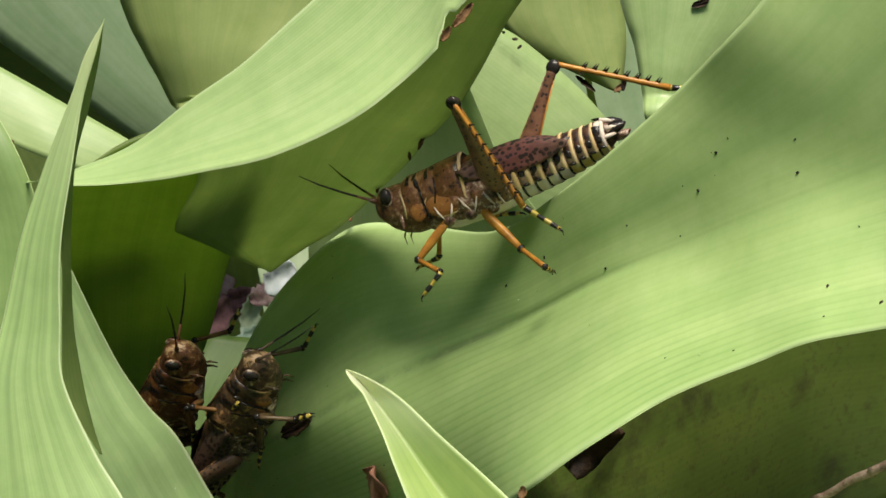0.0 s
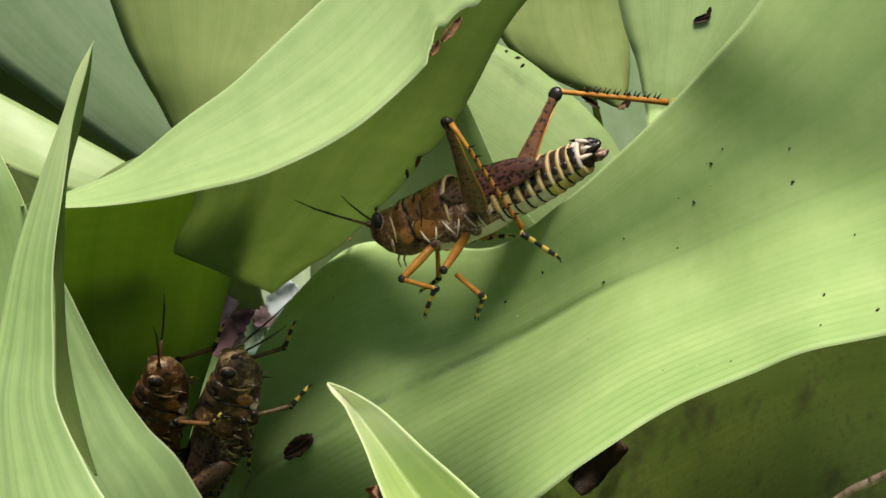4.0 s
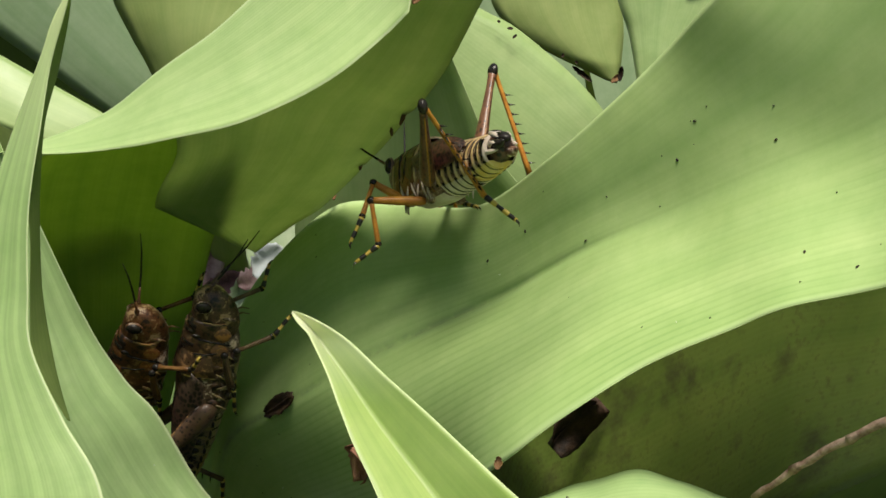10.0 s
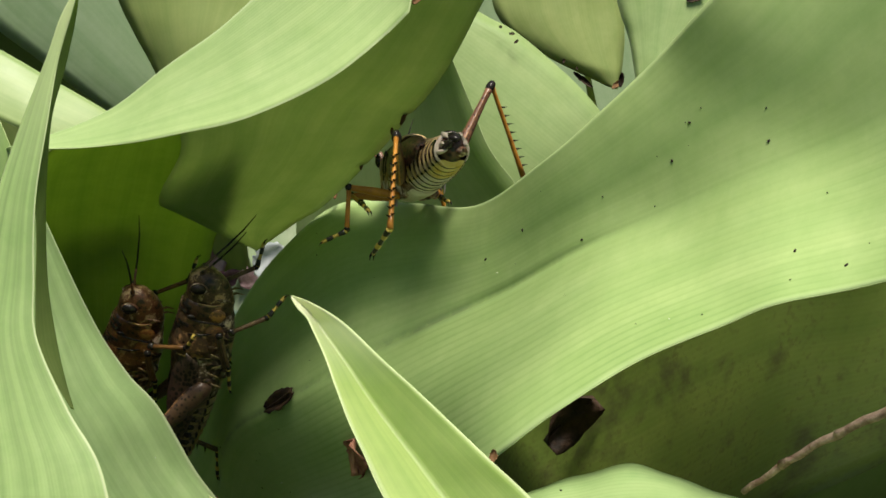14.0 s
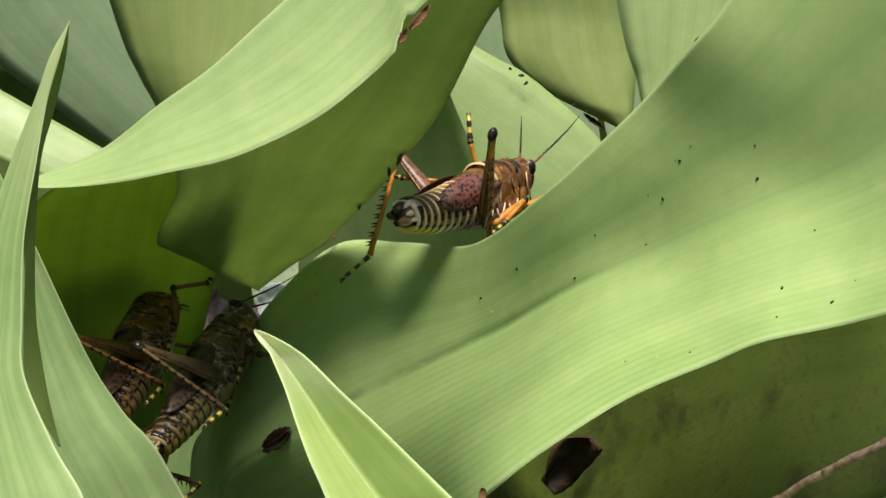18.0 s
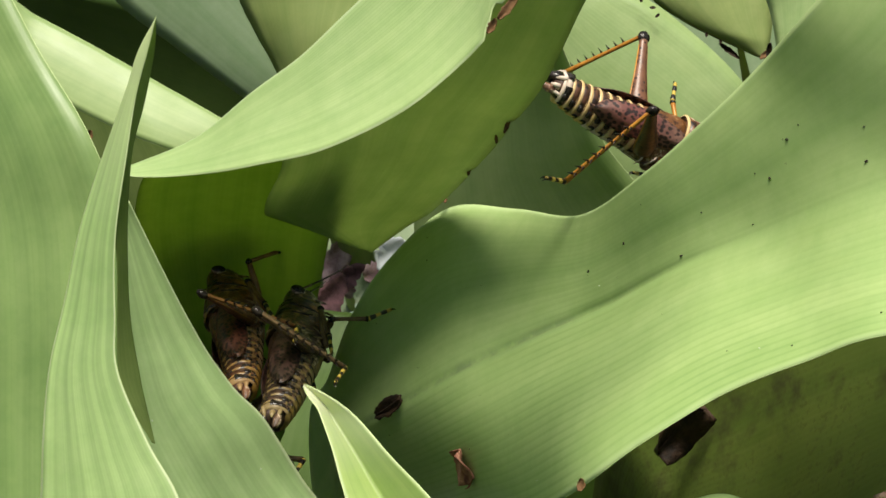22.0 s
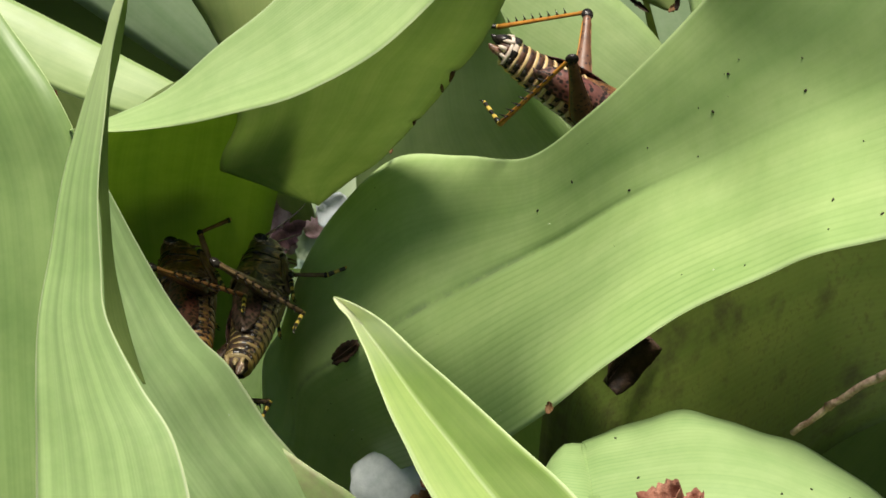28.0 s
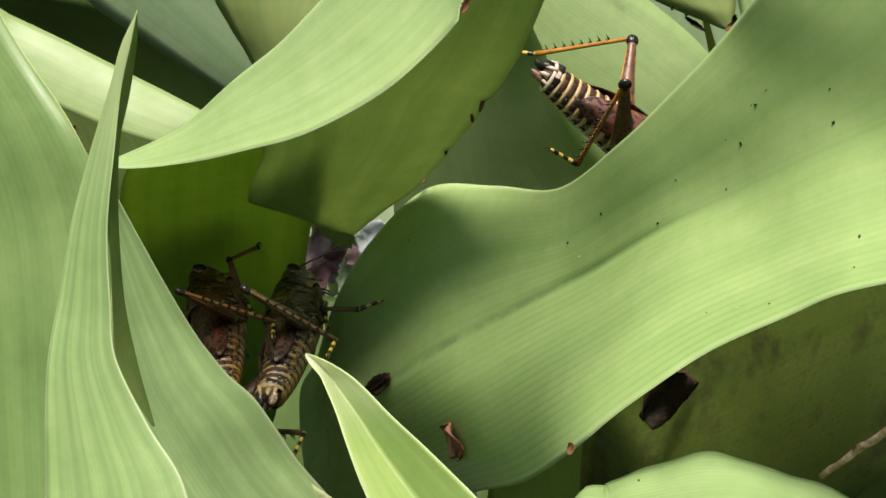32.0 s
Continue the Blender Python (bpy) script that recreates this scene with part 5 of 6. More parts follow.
LEG_HERO_Lh = [
    (0, -3.8, 36, 17.9, -13, 30.3, -12.2, -20.4, 28.8, -20.1),
    (1, 17.1, 28.5, 19.3, -1.2, 53.8, 26.3, -10.2, 59.9, 28),
    (2, -3.9, 35.8, 18.2, -27.3, 38.4, -3.5, -37.1, 39, -8.5),
    (5, -15.1, 35, 14.4, -21.7, 28.5, -16.3, -27.1, 24, -24.7),
    (6, -16.3, 34.4, 14.3, -22.6, 23.4, -15.1, -27.5, 18.3, -23.5),
    (7, -15.6, 32.8, 17.1, -29.2, 24.6, -10.7, -35.9, 18.9, -17.3),
    (8, -24.4, 28.3, 14, -39.4, 20.8, -13.3, -45.6, 14, -19.3),
    (9, -28.1, 24.4, 12.8, -21.4, 3.6, -10.6, -25.7, -3.9, -17.3),
    (10, -29.6, 20.5, 14.1, -20.3, -0.7, -8.1, -23.8, -8.5, -14.9),
    (11, -31.5, 16.1, 13.8, -17.5, -2.6, -8.1, -20.7, -10.5, -15),
    (12, -32.8, 14, 12.2, -16.6, -5, -7.8, -19.9, -12.3, -15.4),
    (13, -32.6, 17.3, 10.8, -51.1, 26.7, -13.5, -60.1, 29, -19.4),
    (14, -34.6, 16.1, 6.1, -53.3, 22.6, -19, -44.6, 25, -25.3),
    (14.6, -34.5, 14.3, 7.7, -54.9, 19.8, -16.4, -62, 25.5, -22.5),
    (15.3, 32.6, 14.1, 7.7, 11.9, 15.8, -16.7, 5.7, 21.9, -23.5),
    (16.5, 19.2, 22.8, 5.6, -2.4, 23.5, -13.7, -9.5, 28.6, -19.0),
    (17, 14.7, 23.8, 11.5, -6.7, 22.7, -11.4, -14.2, 27.0, -17.1),
    (18, -0.6, 21.7, 15.0, -16.7, 26.1, -12.4, -25.9, 30.4, -17.2),
    (19, 18.6, 19.5, 24.4, 15.3, 47.6, 9.5, 9, 55.6, 5.3),
    (20, 11, 38.3, 9.7, 9.2, 59.7, -14, 3.1, 65.8, -20.8),
    (21, 8.4, 27.2, 25.1, 2.9, 44.8, -1.1, -3.9, 49.6, -8.3),
    (22, -3.4, 35.8, 18.1, -15.9, 49.6, -7.9, -24, 53, -14.5),
    (23, -1.7, 36.2, 17.8, -13.9, 52.9, -6.6, -21.9, 57.2, -12.8),
    (25, 1.8, 37.9, 14.9, -14.6, 54.7, -6.9, -23.3, 58.8, -12.2),
    (28, -7.2, 37.3, 15.1, -27.2, 48.4, -7.3, -36.5, 51, -12.6),
    (30, -6, 38.8, 12.7, -29.4, 44.7, -8.4, -39.1, 46.1, -13.2),
    (32, -8.7, 36.5, 15.9, -30.2, 41.2, -7.3, -39.7, 42.3, -12.7),
]
LEG_HERO_Lm = [
    (0, -2.7, 6.6, -20.3, -10, 13.7, -27.4, -9.3, 5.8, -28.3),
    (1, -2.1, 2.8, -20.4, -8.6, 10.8, -27.4, -7.5, 2.9, -27.8),
    (2, -1.6, 2.3, -20.5, -9.2, 7.7, -28.7, -7.8, -0.1, -29.1),
    (5, 11.9, 14.7, -16.9, 3.4, 18.3, -25.3, 7.8, 17.1, -31.9),
    (6, 5.3, 17.3, -16.4, -0.6, 20.6, -26.9, 0.7, 20.4, -34.8),
    (7, 13.3, 15.6, -14.4, 4.9, 19.2, -23, 6.7, 20.4, -30.7),
    (8, 4.3, 19.3, -12.3, -0.6, 19.5, -23.8, 2, 21.9, -31),
    (9, 3.7, 19.9, -9.2, 4.3, 19.1, -21.7, 6, 21.4, -29.1),
    (10, 10.3, 19, -7.6, 10.1, 17.1, -20, 12.5, 23.1, -24.7),
    (11, 8.5, 19.4, -6, 8.4, 18, -18.4, 10.4, 23.7, -23.7),
    (12, 2.2, 19.6, -6.6, 1.9, 18.6, -19, 3.8, 23.9, -24.7),
    (13, -1.7, 18.3, -6.5, -1.6, 16.9, -18.9, -0.6, 19.2, -26.5),
    (14, 7.9, 19.5, -5.6, 8.3, 20.1, -18.1, 9.9, 27.2, -21.5),
    (14.6, 6.9, 19.2, -3.7, 2, 19.5, -15.2, 0.2, 26.2, -19.1),
    (15.3, 5.4, 15.6, 2.4, 14.3, 15.4, -6.3, 20.9, 15.2, -10.9),
    (16.5, 6.5, 7.4, 6.3, 17.3, 13.5, 7.6, 24.7, 16.5, 8.3),
    (17, 5.2, 8, 6.3, 15.3, 14.4, 9.8, 22.4, 17.6, 11.6),
    (18, 3.9, 10.5, 5.6, -2.9, 20.5, 8.6, -5.2, 27.8, 10.9),
    (19, 2.6, 11.1, 5.2, -5.9, 19.8, 7.8, -9.6, 26.6, 9.9),
    (20, -0.4, 14.1, 2.4, 5.2, 24.6, 6.1, 10.3, 30.4, 8.1),
    (21, 2.5, 11.2, 5.1, 3.4, 23.6, 6, 6.2, 31.1, 6.5),
    (22, 3, 16, 0, -2, 20, -11, -6, 24, -13),
    (23, 3, 16, 0, -2, 20, -11, -6, 24, -13),
    (25, 3, 16, 0, -2, 20, -11, -6, 24, -13),
    (28, 3, 16, 0, -2, 20, -11, -6, 24, -13),
    (30, 3, 16, 0, -2, 20, -11, -6, 24, -13),
    (32, 3, 16, 0, -2, 20, -11, -6, 24, -13),
]
LEG_HERO_Lf = [
    (0, 26, 7.2, -15.5, 18.3, 13.8, -21, 24.3, 15.7, -26),
    (1, 26, 7, -15.5, 18.5, 13.9, -20.7, 25, 12.6, -25.1),
    (2, 25.6, 7.3, -15.9, 18, 13.5, -22, 24.1, 12.4, -27.1),
    (5, 24.9, 11.7, -13.4, 14.8, 9.7, -18.5, 19.9, 9.8, -24.6),
    (6, 25.8, 11.5, -12.2, 24.4, 16.4, -22.5, 31.4, 18, -26),
    (7, 25.3, 11.6, -13, 17.7, 12.8, -21.6, 22.5, 16.8, -26.7),
    (8, 24.6, 13.7, -9.2, 18.9, 15.6, -19, 26, 17.4, -22.2),
    (9, 22.7, 15.1, -8.8, 23.9, 17.3, -20, 28.6, 22.4, -24),
    (10, 20.3, 14.3, -1.9, 17.2, 19.1, -11.9, 17.5, 22.6, -19.1),
    (11, 20.1, 14.8, -2.7, 11.9, 12.5, -10.4, 7.8, 10.6, -17),
    (12, 20.4, 14.8, -2.7, 16.4, 22, -10.8, 16.1, 27.4, -16.7),
    (13, 20.6, 15.8, -6, 9.7, 17.2, -9.6, 2.7, 18.6, -13.1),
    (14, 19.5, 16.2, -7.4, 8.3, 15.7, -10.1, 0.8, 15.2, -12.8),
    (14.6, 18.6, 16.4, -7.3, 7.3, 17, -9.3, -0.4, 17.7, -11.4),
    (15.3, 24, 13, -4, 28, 16, -14, 34, 18, -15),
    (16.5, 24, 13, -4, 28, 16, -14, 34, 18, -15),
    (17, 16.8, 7.5, 3.6, 20.9, 15.4, 10.9, 25.5, 20.2, 15.4),
    (18, 18, 6.2, 3.8, 18.6, 8, 15.2, 21.2, 9.1, 22.6),
    (19, 17.8, 6.6, 3.8, 13.3, 13.3, 12, 12.5, 18.3, 18.1),
    (20, 13.3, 11.5, 1.1, 6.1, 19, 5.9, 3.1, 25.2, 9.9),
    (21, 14.9, 9.2, 2.8, 10.6, 15.2, 11.7, 10, 19.6, 18.3),
    (22, 11.9, 9.3, 1.7, 9.4, 19.2, 7, 10, 26.3, 10.7),
    (23, 24, 13, -4, 28, 16, -14, 34, 18, -15),
    (25, 24, 13, -4, 28, 16, -14, 34, 18, -15),
    (28, 24, 13, -4, 28, 16, -14, 34, 18, -15),
    (30, 24, 13, -4, 28, 16, -14, 34, 18, -15),
    (32, 24, 13, -4, 28, 16, -14, 34, 18, -15),
]
LEG_HERO_Rh = [
    (0, -21.4, -6, 26.7, -48.9, -13, 11.9, -59.3, -14.6, 8.6),
    (1, -21.7, -5.8, 26.4, -49.5, -11.8, 11.7, -59.9, -13.1, 8.4),
    (2, -22, -6.8, 26.3, -48.5, -17.1, 11.6, -58.8, -19.4, 8.4),
    (5, -24.2, -12, 24, -44.7, -35.6, 17.1, -54, -41.2, 15.4),
    (6, -17.7, -8.6, 28.8, -25.9, -31.6, 8.1, -33.2, -37.7, 2.6),
    (7, -13.1, -12.9, 30.4, -4, -38.6, 13.6, -7.4, -47.3, 7.8),
    (8, -5, -20.2, 30.2, -5.6, -39.3, 4.5, -11.3, -44.9, -3),
    (9, 3.8, -20.5, 30, 9.6, -39.9, 5.2, 5.3, -46.1, -2.8),
    (10, 7.3, -17.6, 30.3, 5, -27.4, -0.1, -1.2, -30.2, -8.7),
    (11, 11.3, -20.6, 27.9, 17.7, -29, -2.4, 13.5, -31.7, -12.2),
    (12, 7.2, -25.9, 26.4, 22.4, -37.7, 0.8, 20.8, -42.3, -9.1),
    (13, 9.7, -25.5, 25.9, 20.4, -39.3, -0.9, 17.4, -44.2, -10.3),
    (14, 11.3, -24.8, 25.7, 22.9, -38.5, -0.8, 20.1, -43.4, -10.3),
    (14.6, 13.9, -22.4, 25.8, 21, -32.9, -3.5, 17.1, -36.3, -13.2),
    (15.3, 19.3, -15.5, 25.5, 16.3, -22, -5.7, 10.1, -23.8, -14.6),
    (16.5, -12, -14.9, 30.3, -17.6, -17.9, -1, -24.4, -18.7, -9.7),
    (17, -15.3, -21.3, 26.7, -20, -22.2, -4.9, -26.7, -22.4, -13.7),
    (18, -18.1, -24.1, 23.6, -14.9, -16.2, -7.3, -19.9, -13.8, -16.8),
    (19, -19, -29.7, 18.2, -17.5, -16.2, -10.8, -22.9, -12.1, -19.5),
    (20, -17, -28.5, 20.8, -16, -22.9, -10.7, -21.5, -21.2, -20.1),
    (21, -20.4, -33.5, 11.3, -15.9, -24, -18.9, -20.6, -20.9, -28.4),
    (22, -15.6, -32.3, 17.8, -26.7, -30.2, -12.2, -34.9, -37.3, -10.6),
    (23, -23.3, -30.2, 12.9, -39.9, -28.7, -14.4, -49.7, -31.6, -18.6),
    (25, -24.4, -31.4, 9.1, -33.4, -20.5, -19.6, -44.1, -22.9, -19.7),
    (28, -20.5, -27, 19.5, -25.9, -20.3, -11.3, -31.5, -10.8, -10.9),
    (30, -20.8, -27.7, 18.6, -18.6, -21.2, -12.6, -28.6, -20.9, -17.2),
    (32, -18.7, -25.2, 22.3, -13.5, -19, -8.6, -23.7, -22.9, -7.4),
]
BODY_PAIR_A = [
    (0, pose(-0.1062, 0.0382, 0.3583, 15.3, -66.9, -9.3)),
    (2, pose(-0.1107, 0.0398, 0.3610, 9.3, -68.7, -3.5)),
    (5, pose(-0.1101, 0.0425, 0.3603, -7.9, -75.1, 12.9)),
    (6, pose(-0.1086, 0.0427, 0.3591, -21.2, -76.5, 26.2)),
    (9, pose(-0.1090, 0.0449, 0.3608, -31.9, -76.3, 37.3)),
    (11, pose(-0.1104, 0.0471, 0.3632, -34.9, -75.2, 40.1)),
    (13, pose(-0.1128, 0.0500, 0.3673, -35.6, -76.2, 40.9)),
    (14.5, pose(-0.1106, 0.0471, 0.3666, -18.0, -77.5, 23.9)),
    (16.5, pose(-0.1109, 0.0549, 0.3673, -68.4, -6.7, 71.1)),
    (17, pose(-0.1087, 0.0552, 0.3699, -65.2, -10.8, 70.0)),
    (18, pose(-0.1097, 0.0577, 0.3696, -70.0, -5.6, 73.9)),
    (19, pose(-0.1126, 0.0561, 0.3675, -71.5, -3.1, 75.8)),
    (20, pose(-0.1072, 0.0538, 0.3731, -65.6, -7.7, 74.9)),
    (21, pose(-0.1132, 0.0525, 0.3712, -65.2, -1.5, 83.5)),
    (22, pose(-0.1163, 0.0521, 0.3694, -64.8, 5.3, 93.5)),
    (23, pose(-0.1163, 0.0498, 0.3681, -67.8, 6.0, 93.5)),
    (24, pose(-0.1152, 0.0517, 0.3694, -66.3, 6.2, 93.2)),
    (25, pose(-0.1165, 0.0536, 0.3724, -69.2, 6.0, 93.6)),
    (28, pose(-0.1145, 0.0552, 0.3684, -67.8, 3.3, 89.7)),
    (30, pose(-0.1156, 0.0559, 0.3674, -67.8, 2.2, 89.0)),
    (32, pose(-0.1135, 0.0532, 0.3709, -67.9, 4.6, 91.2)),
]
LEG_PAIR_A_Rf = [
    (0, 23, -12, -0.8, 26.4, -12.9, -11.8, 33.2, -16.7, -13.6),
    (2, 22.8, -12, -0.6, 25.6, -12.8, -11.7, 32.2, -16.9, -13.8),
    (5, 24.8, -13.6, -7.1, 30.1, -11.3, -17, 36, -7.8, -21.2),
    (6, 24.3, -14, -7, 29.4, -11.8, -17.1, 35.3, -8.5, -21.4),
    (9, 23.9, -14.2, -7, 29.1, -12.3, -17.1, 35.1, -9.3, -21.4),
    (11, 23.8, -14.4, -7.2, 29.1, -12.4, -17.2, 35.2, -9.5, -21.4),
    (13, 23.5, -14.5, -7.2, 28.7, -12.6, -17.3, 34.8, -9.8, -21.7),
    (14.5, 24.2, -14.1, -7.1, 29.4, -11.9, -17.1, 35.3, -8.7, -21.4),
    (16.5, 10.3, -13.5, -12.3, 14.6, -16.1, -22.7, 19.3, -19.8, -28),
    (17, 11.7, -14.7, -11.3, 16, -17.6, -21.6, 21, -21.2, -26.7),
    (18, 9.1, -12.5, -12.2, 12.9, -15, -22.7, 17.3, -18.6, -28.4),
    (19, 8.2, -11.5, -12.2, 11.8, -13.9, -22.8, 15.9, -17.6, -28.6),
    (20, 10.2, -14.1, -10.3, 13.9, -17.1, -20.8, 17.2, -22.1, -26.1),
    (21, 9.5, -13.7, -8.6, 12.4, -16.9, -19.3, 15.8, -21.3, -25),
    (22, 8.8, -13.2, -6.9, 10.8, -16.5, -17.8, 14.3, -20.5, -23.8),
    (23, 7, -10.8, -6.1, 8, -13.7, -17.2, 10.3, -18.3, -23.4),
    (24, 8, -11.9, -5.2, 8.9, -15.1, -16.3, 10.8, -20.1, -22.2),
    (25, 6.3, -10, -7.5, 7.8, -12.6, -18.6, 10, -17.1, -24.8),
    (28, 7, -11.1, -7.3, 8.4, -13.9, -18.4, 11.3, -17.7, -24.8),
    (30, 7, -10.8, -6, 7.7, -13.5, -17.2, 10.2, -17.3, -23.8),
    (32, 6.2, -9.6, -7.1, 7.3, -12.3, -18.3, 9.9, -16.2, -24.7),
]
BODY_PAIR_B = [
    (0, pose(-0.1283, 0.0506, 0.3541, 30.0, -69.6, -23.8)),
    (2, pose(-0.1326, 0.0494, 0.3535, 25.4, -69.4, -19.3)),
    (5, pose(-0.1338, 0.0521, 0.3544, 21.1, -72.7, -15.5)),
    (6, pose(-0.1332, 0.0521, 0.3545, 21.1, -73.3, -15.5)),
    (9, pose(-0.1338, 0.0524, 0.3545, 17.0, -73.3, -11.1)),
    (11, pose(-0.1336, 0.0534, 0.3563, 18.2, -73.1, -12.3)),
    (13, pose(-0.1369, 0.0566, 0.3583, 6.6, -73.9, -0.9)),
    (14.5, pose(-0.1355, 0.0548, 0.3574, 13.8, -74.2, -7.5)),
    (16.5, pose(-0.1373, 0.0675, 0.3652, -74.9, -6.7, 85.8)),
    (17, pose(-0.1347, 0.0691, 0.3680, -74.1, -8.5, 84.8)),
    (18, pose(-0.1336, 0.0691, 0.3680, -73.8, -7.6, 83.1)),
    (19, pose(-0.1351, 0.0651, 0.3663, -71.7, -10.6, 82.1)),
    (20, pose(-0.1324, 0.0651, 0.3705, -72.6, -4.3, 84.2)),
    (21, pose(-0.1345, 0.0645, 0.3700, -72.0, -0.5, 95.5)),
    (22, pose(-0.1363, 0.0638, 0.3696, -71.3, 4.1, 108.0)),
    (23, pose(-0.1378, 0.0607, 0.3669, -71.1, 4.9, 108.1)),
    (24, pose(-0.1375, 0.0597, 0.3647, -71.6, 5.7, 107.9)),
    (25, pose(-0.1373, 0.0608, 0.3651, -72.4, 5.5, 108.0)),
    (28, pose(-0.1385, 0.0648, 0.3626, -72.8, 2.9, 104.9)),
    (30, pose(-0.1382, 0.0653, 0.3609, -72.7, 1.9, 104.2)),
    (32, pose(-0.1387, 0.0620, 0.3667, -71.3, 3.6, 106.4)),
]

# all tints hold some shade, the resting pair's most
HERO, HERO_PARTS = grasshopper("brown and yellow lubber grasshopper climbing over the leaf", shells("bright", (0.86, 0.80, 0.78)))
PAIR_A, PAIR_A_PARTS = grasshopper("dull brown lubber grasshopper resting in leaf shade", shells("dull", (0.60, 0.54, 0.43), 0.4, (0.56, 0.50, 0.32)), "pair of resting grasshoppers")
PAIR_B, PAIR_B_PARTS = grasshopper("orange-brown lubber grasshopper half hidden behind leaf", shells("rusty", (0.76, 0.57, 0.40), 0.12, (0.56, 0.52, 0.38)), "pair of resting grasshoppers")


# ---- litter, scars and specks ----
FLECK = plain("pale fleck", (0.62, 0.66, 0.48), (0.82, 0.84, 0.70), 500.0, 0.8)
SPECK = plain("dark specks", (0.01, 0.008, 0.005), (0.05, 0.04, 0.025), 500.0, 0.9)
DRY = plain("dry brown leaf", (0.09, 0.045, 0.018), (0.26, 0.14, 0.06), 160.0, 0.75, 0.8, 0.002)
DRY_RED = plain("dry reddish leaf", (0.16, 0.05, 0.03), (0.42, 0.21, 0.14), 160.0, 0.7, 0.8, 0.002)
DRY_ORANGE = plain("dry orange leaf", (0.30, 0.13, 0.03), (0.50, 0.27, 0.09), 160.0, 0.7, 0.8, 0.002)
DRY_DARK = plain("rotting dark leaf", (0.012, 0.008, 0.005), (0.060, 0.032, 0.016), 120.0, 0.7, 0.8, 0.002)
PINK = plain("faded petal", (0.20, 0.11, 0.12), (0.50, 0.36, 0.35), 160.0, 0.6, 0.5, 0.001)
PINK_DARK = plain("dark mauve petal", (0.07, 0.035, 0.04), (0.26, 0.13, 0.14), 200.0, 0.6, 0.5, 0.001)
PINK_PALE = plain("whitish pink petal", (0.30, 0.18, 0.17), (0.60, 0.46, 0.43), 200.0, 0.6, 0.5, 0.001)
PALE_BIT = plain("pale green scrap", (0.28, 0.36, 0.22), (0.45, 0.53, 0.36), 120.0, 0.6, 0.4, 0.001)
TEAL_BIT = plain("blue-green scrap", (0.22, 0.33, 0.26), (0.36, 0.46, 0.38), 120.0, 0.6, 0.4, 0.001)
CHIP = plain("papery grey scrap", (0.40, 0.45, 0.46), (0.56, 0.60, 0.61), 120.0, 0.7, 0.4, 0.001)
STONE = plain("grey stone", (0.42, 0.47, 0.48), (0.62, 0.66, 0.67), 120.0, 0.8, 0.6, 0.001)
BARK = plain("twig bark", (0.20, 0.11, 0.07), (0.54, 0.38, 0.29), 260.0, 0.85, 0.9, 0.001)


def scrap(length, width, curl, seed, ragged=0.65):
    """A small curled piece of dry leaf with a ragged outline, in mm, lying in the xy plane."""
    rnd = np.random.RandomState(seed)
    bm = bmesh.new()
    nu, nv = 14, 6
    edge = rnd.uniform(ragged, 1.0, (nu + 1, 2))
    top, low = [], []
    for i in range(nu + 1):
        u = i / nu
        w = width / 2 * max(0.08, math.sin(math.pi * (0.06 + 0.88 * u)) ** 0.7)
        a, b = [], []
        for j in range(nv + 1):
            v = j / nv * 2 - 1
            x = (u - 0.5) * length
            y = w * v * edge[i, 0 if v < 0 else 1]
            z = curl * (v * v + 0.7 * (2 * u - 1) ** 2) + 0.25 * width * 0.3 * math.sin(5 * u + 3 * v + seed)
            a.append(bm.verts.new((x / 1000, y / 1000, z / 1000)))
            b.append(bm.verts.new((x / 1000, y / 1000, (z - 0.5) / 1000)))
        top.append(a)
        low.append(b)
    for i in range(nu):
        for j in range(nv):
            bm.faces.new((top[i][j], top[i + 1][j], top[i + 1][j + 1], top[i][j + 1]))
            bm.faces.new((low[i][j], low[i][j + 1], low[i + 1][j + 1], low[i + 1][j]))
        for j in (0, nv):
            bm.faces.new((top[i][j], low[i][j], low[i + 1][j], top[i + 1][j]))
    for j in range(nv):
        for i in (0, nu):
            bm.faces.new((top[i][j], top[i][j + 1], low[i][j + 1], low[i][j]))
    bmesh.ops.recalc_face_normals(bm, faces=bm.faces)
    return bm


EYE = Vector((-0.038, -0.337, 0.694))


def settle(key, place, lift=0.5):
    """The pose of a bit lying on a leaf where the line from the viewer's side through place meets it."""
    grid, nrm = SURFACES[key]
    e, p = np.array(EYE) * 1000, np.array(place)
    d = (p - e) / np.linalg.norm(p - e)
    rel = grid - e
    off = np.linalg.norm(rel - (rel @ d)[..., None] * d, axis=2)
    i, j = np.unravel_index(np.argmin(off), off.shape)
    n = nrm[i, j]
    q = e + d * ((grid[i, j] - e) @ n) / (d @ n)
    z = Vector(n)
    x = Vector(grid[min(i + 1, grid.shape[0] - 1), j] - grid[i - 1, j])
    x = (x - z * x.dot(z)).normalized()
    rot = Matrix((x, z.cross(x), z)).transposed().to_4x4()
    return Matrix.Translation(Vector(q + n * lift) / 1000) @ rot


def facing(pin, turn, tip=0.0, lift=1.0):
    """The pose of a flat bit at a pin: its face to the viewer's side, turned in its own plane, raised by lift mm."""
    p = Vector(PINS[pin]) / 1000
    z = (EYE - p).normalized()
    x = Vector((1, 0, 0))
    x = (x - z * x.dot(z)).normalized()
    y = z.cross(x)
    rot = Matrix((x, y, z)).transposed().to_4x4()
    return Matrix.Translation(p + z * lift / 1000) @ rot @ pose(0, 0, 0, tip, 0, turn)


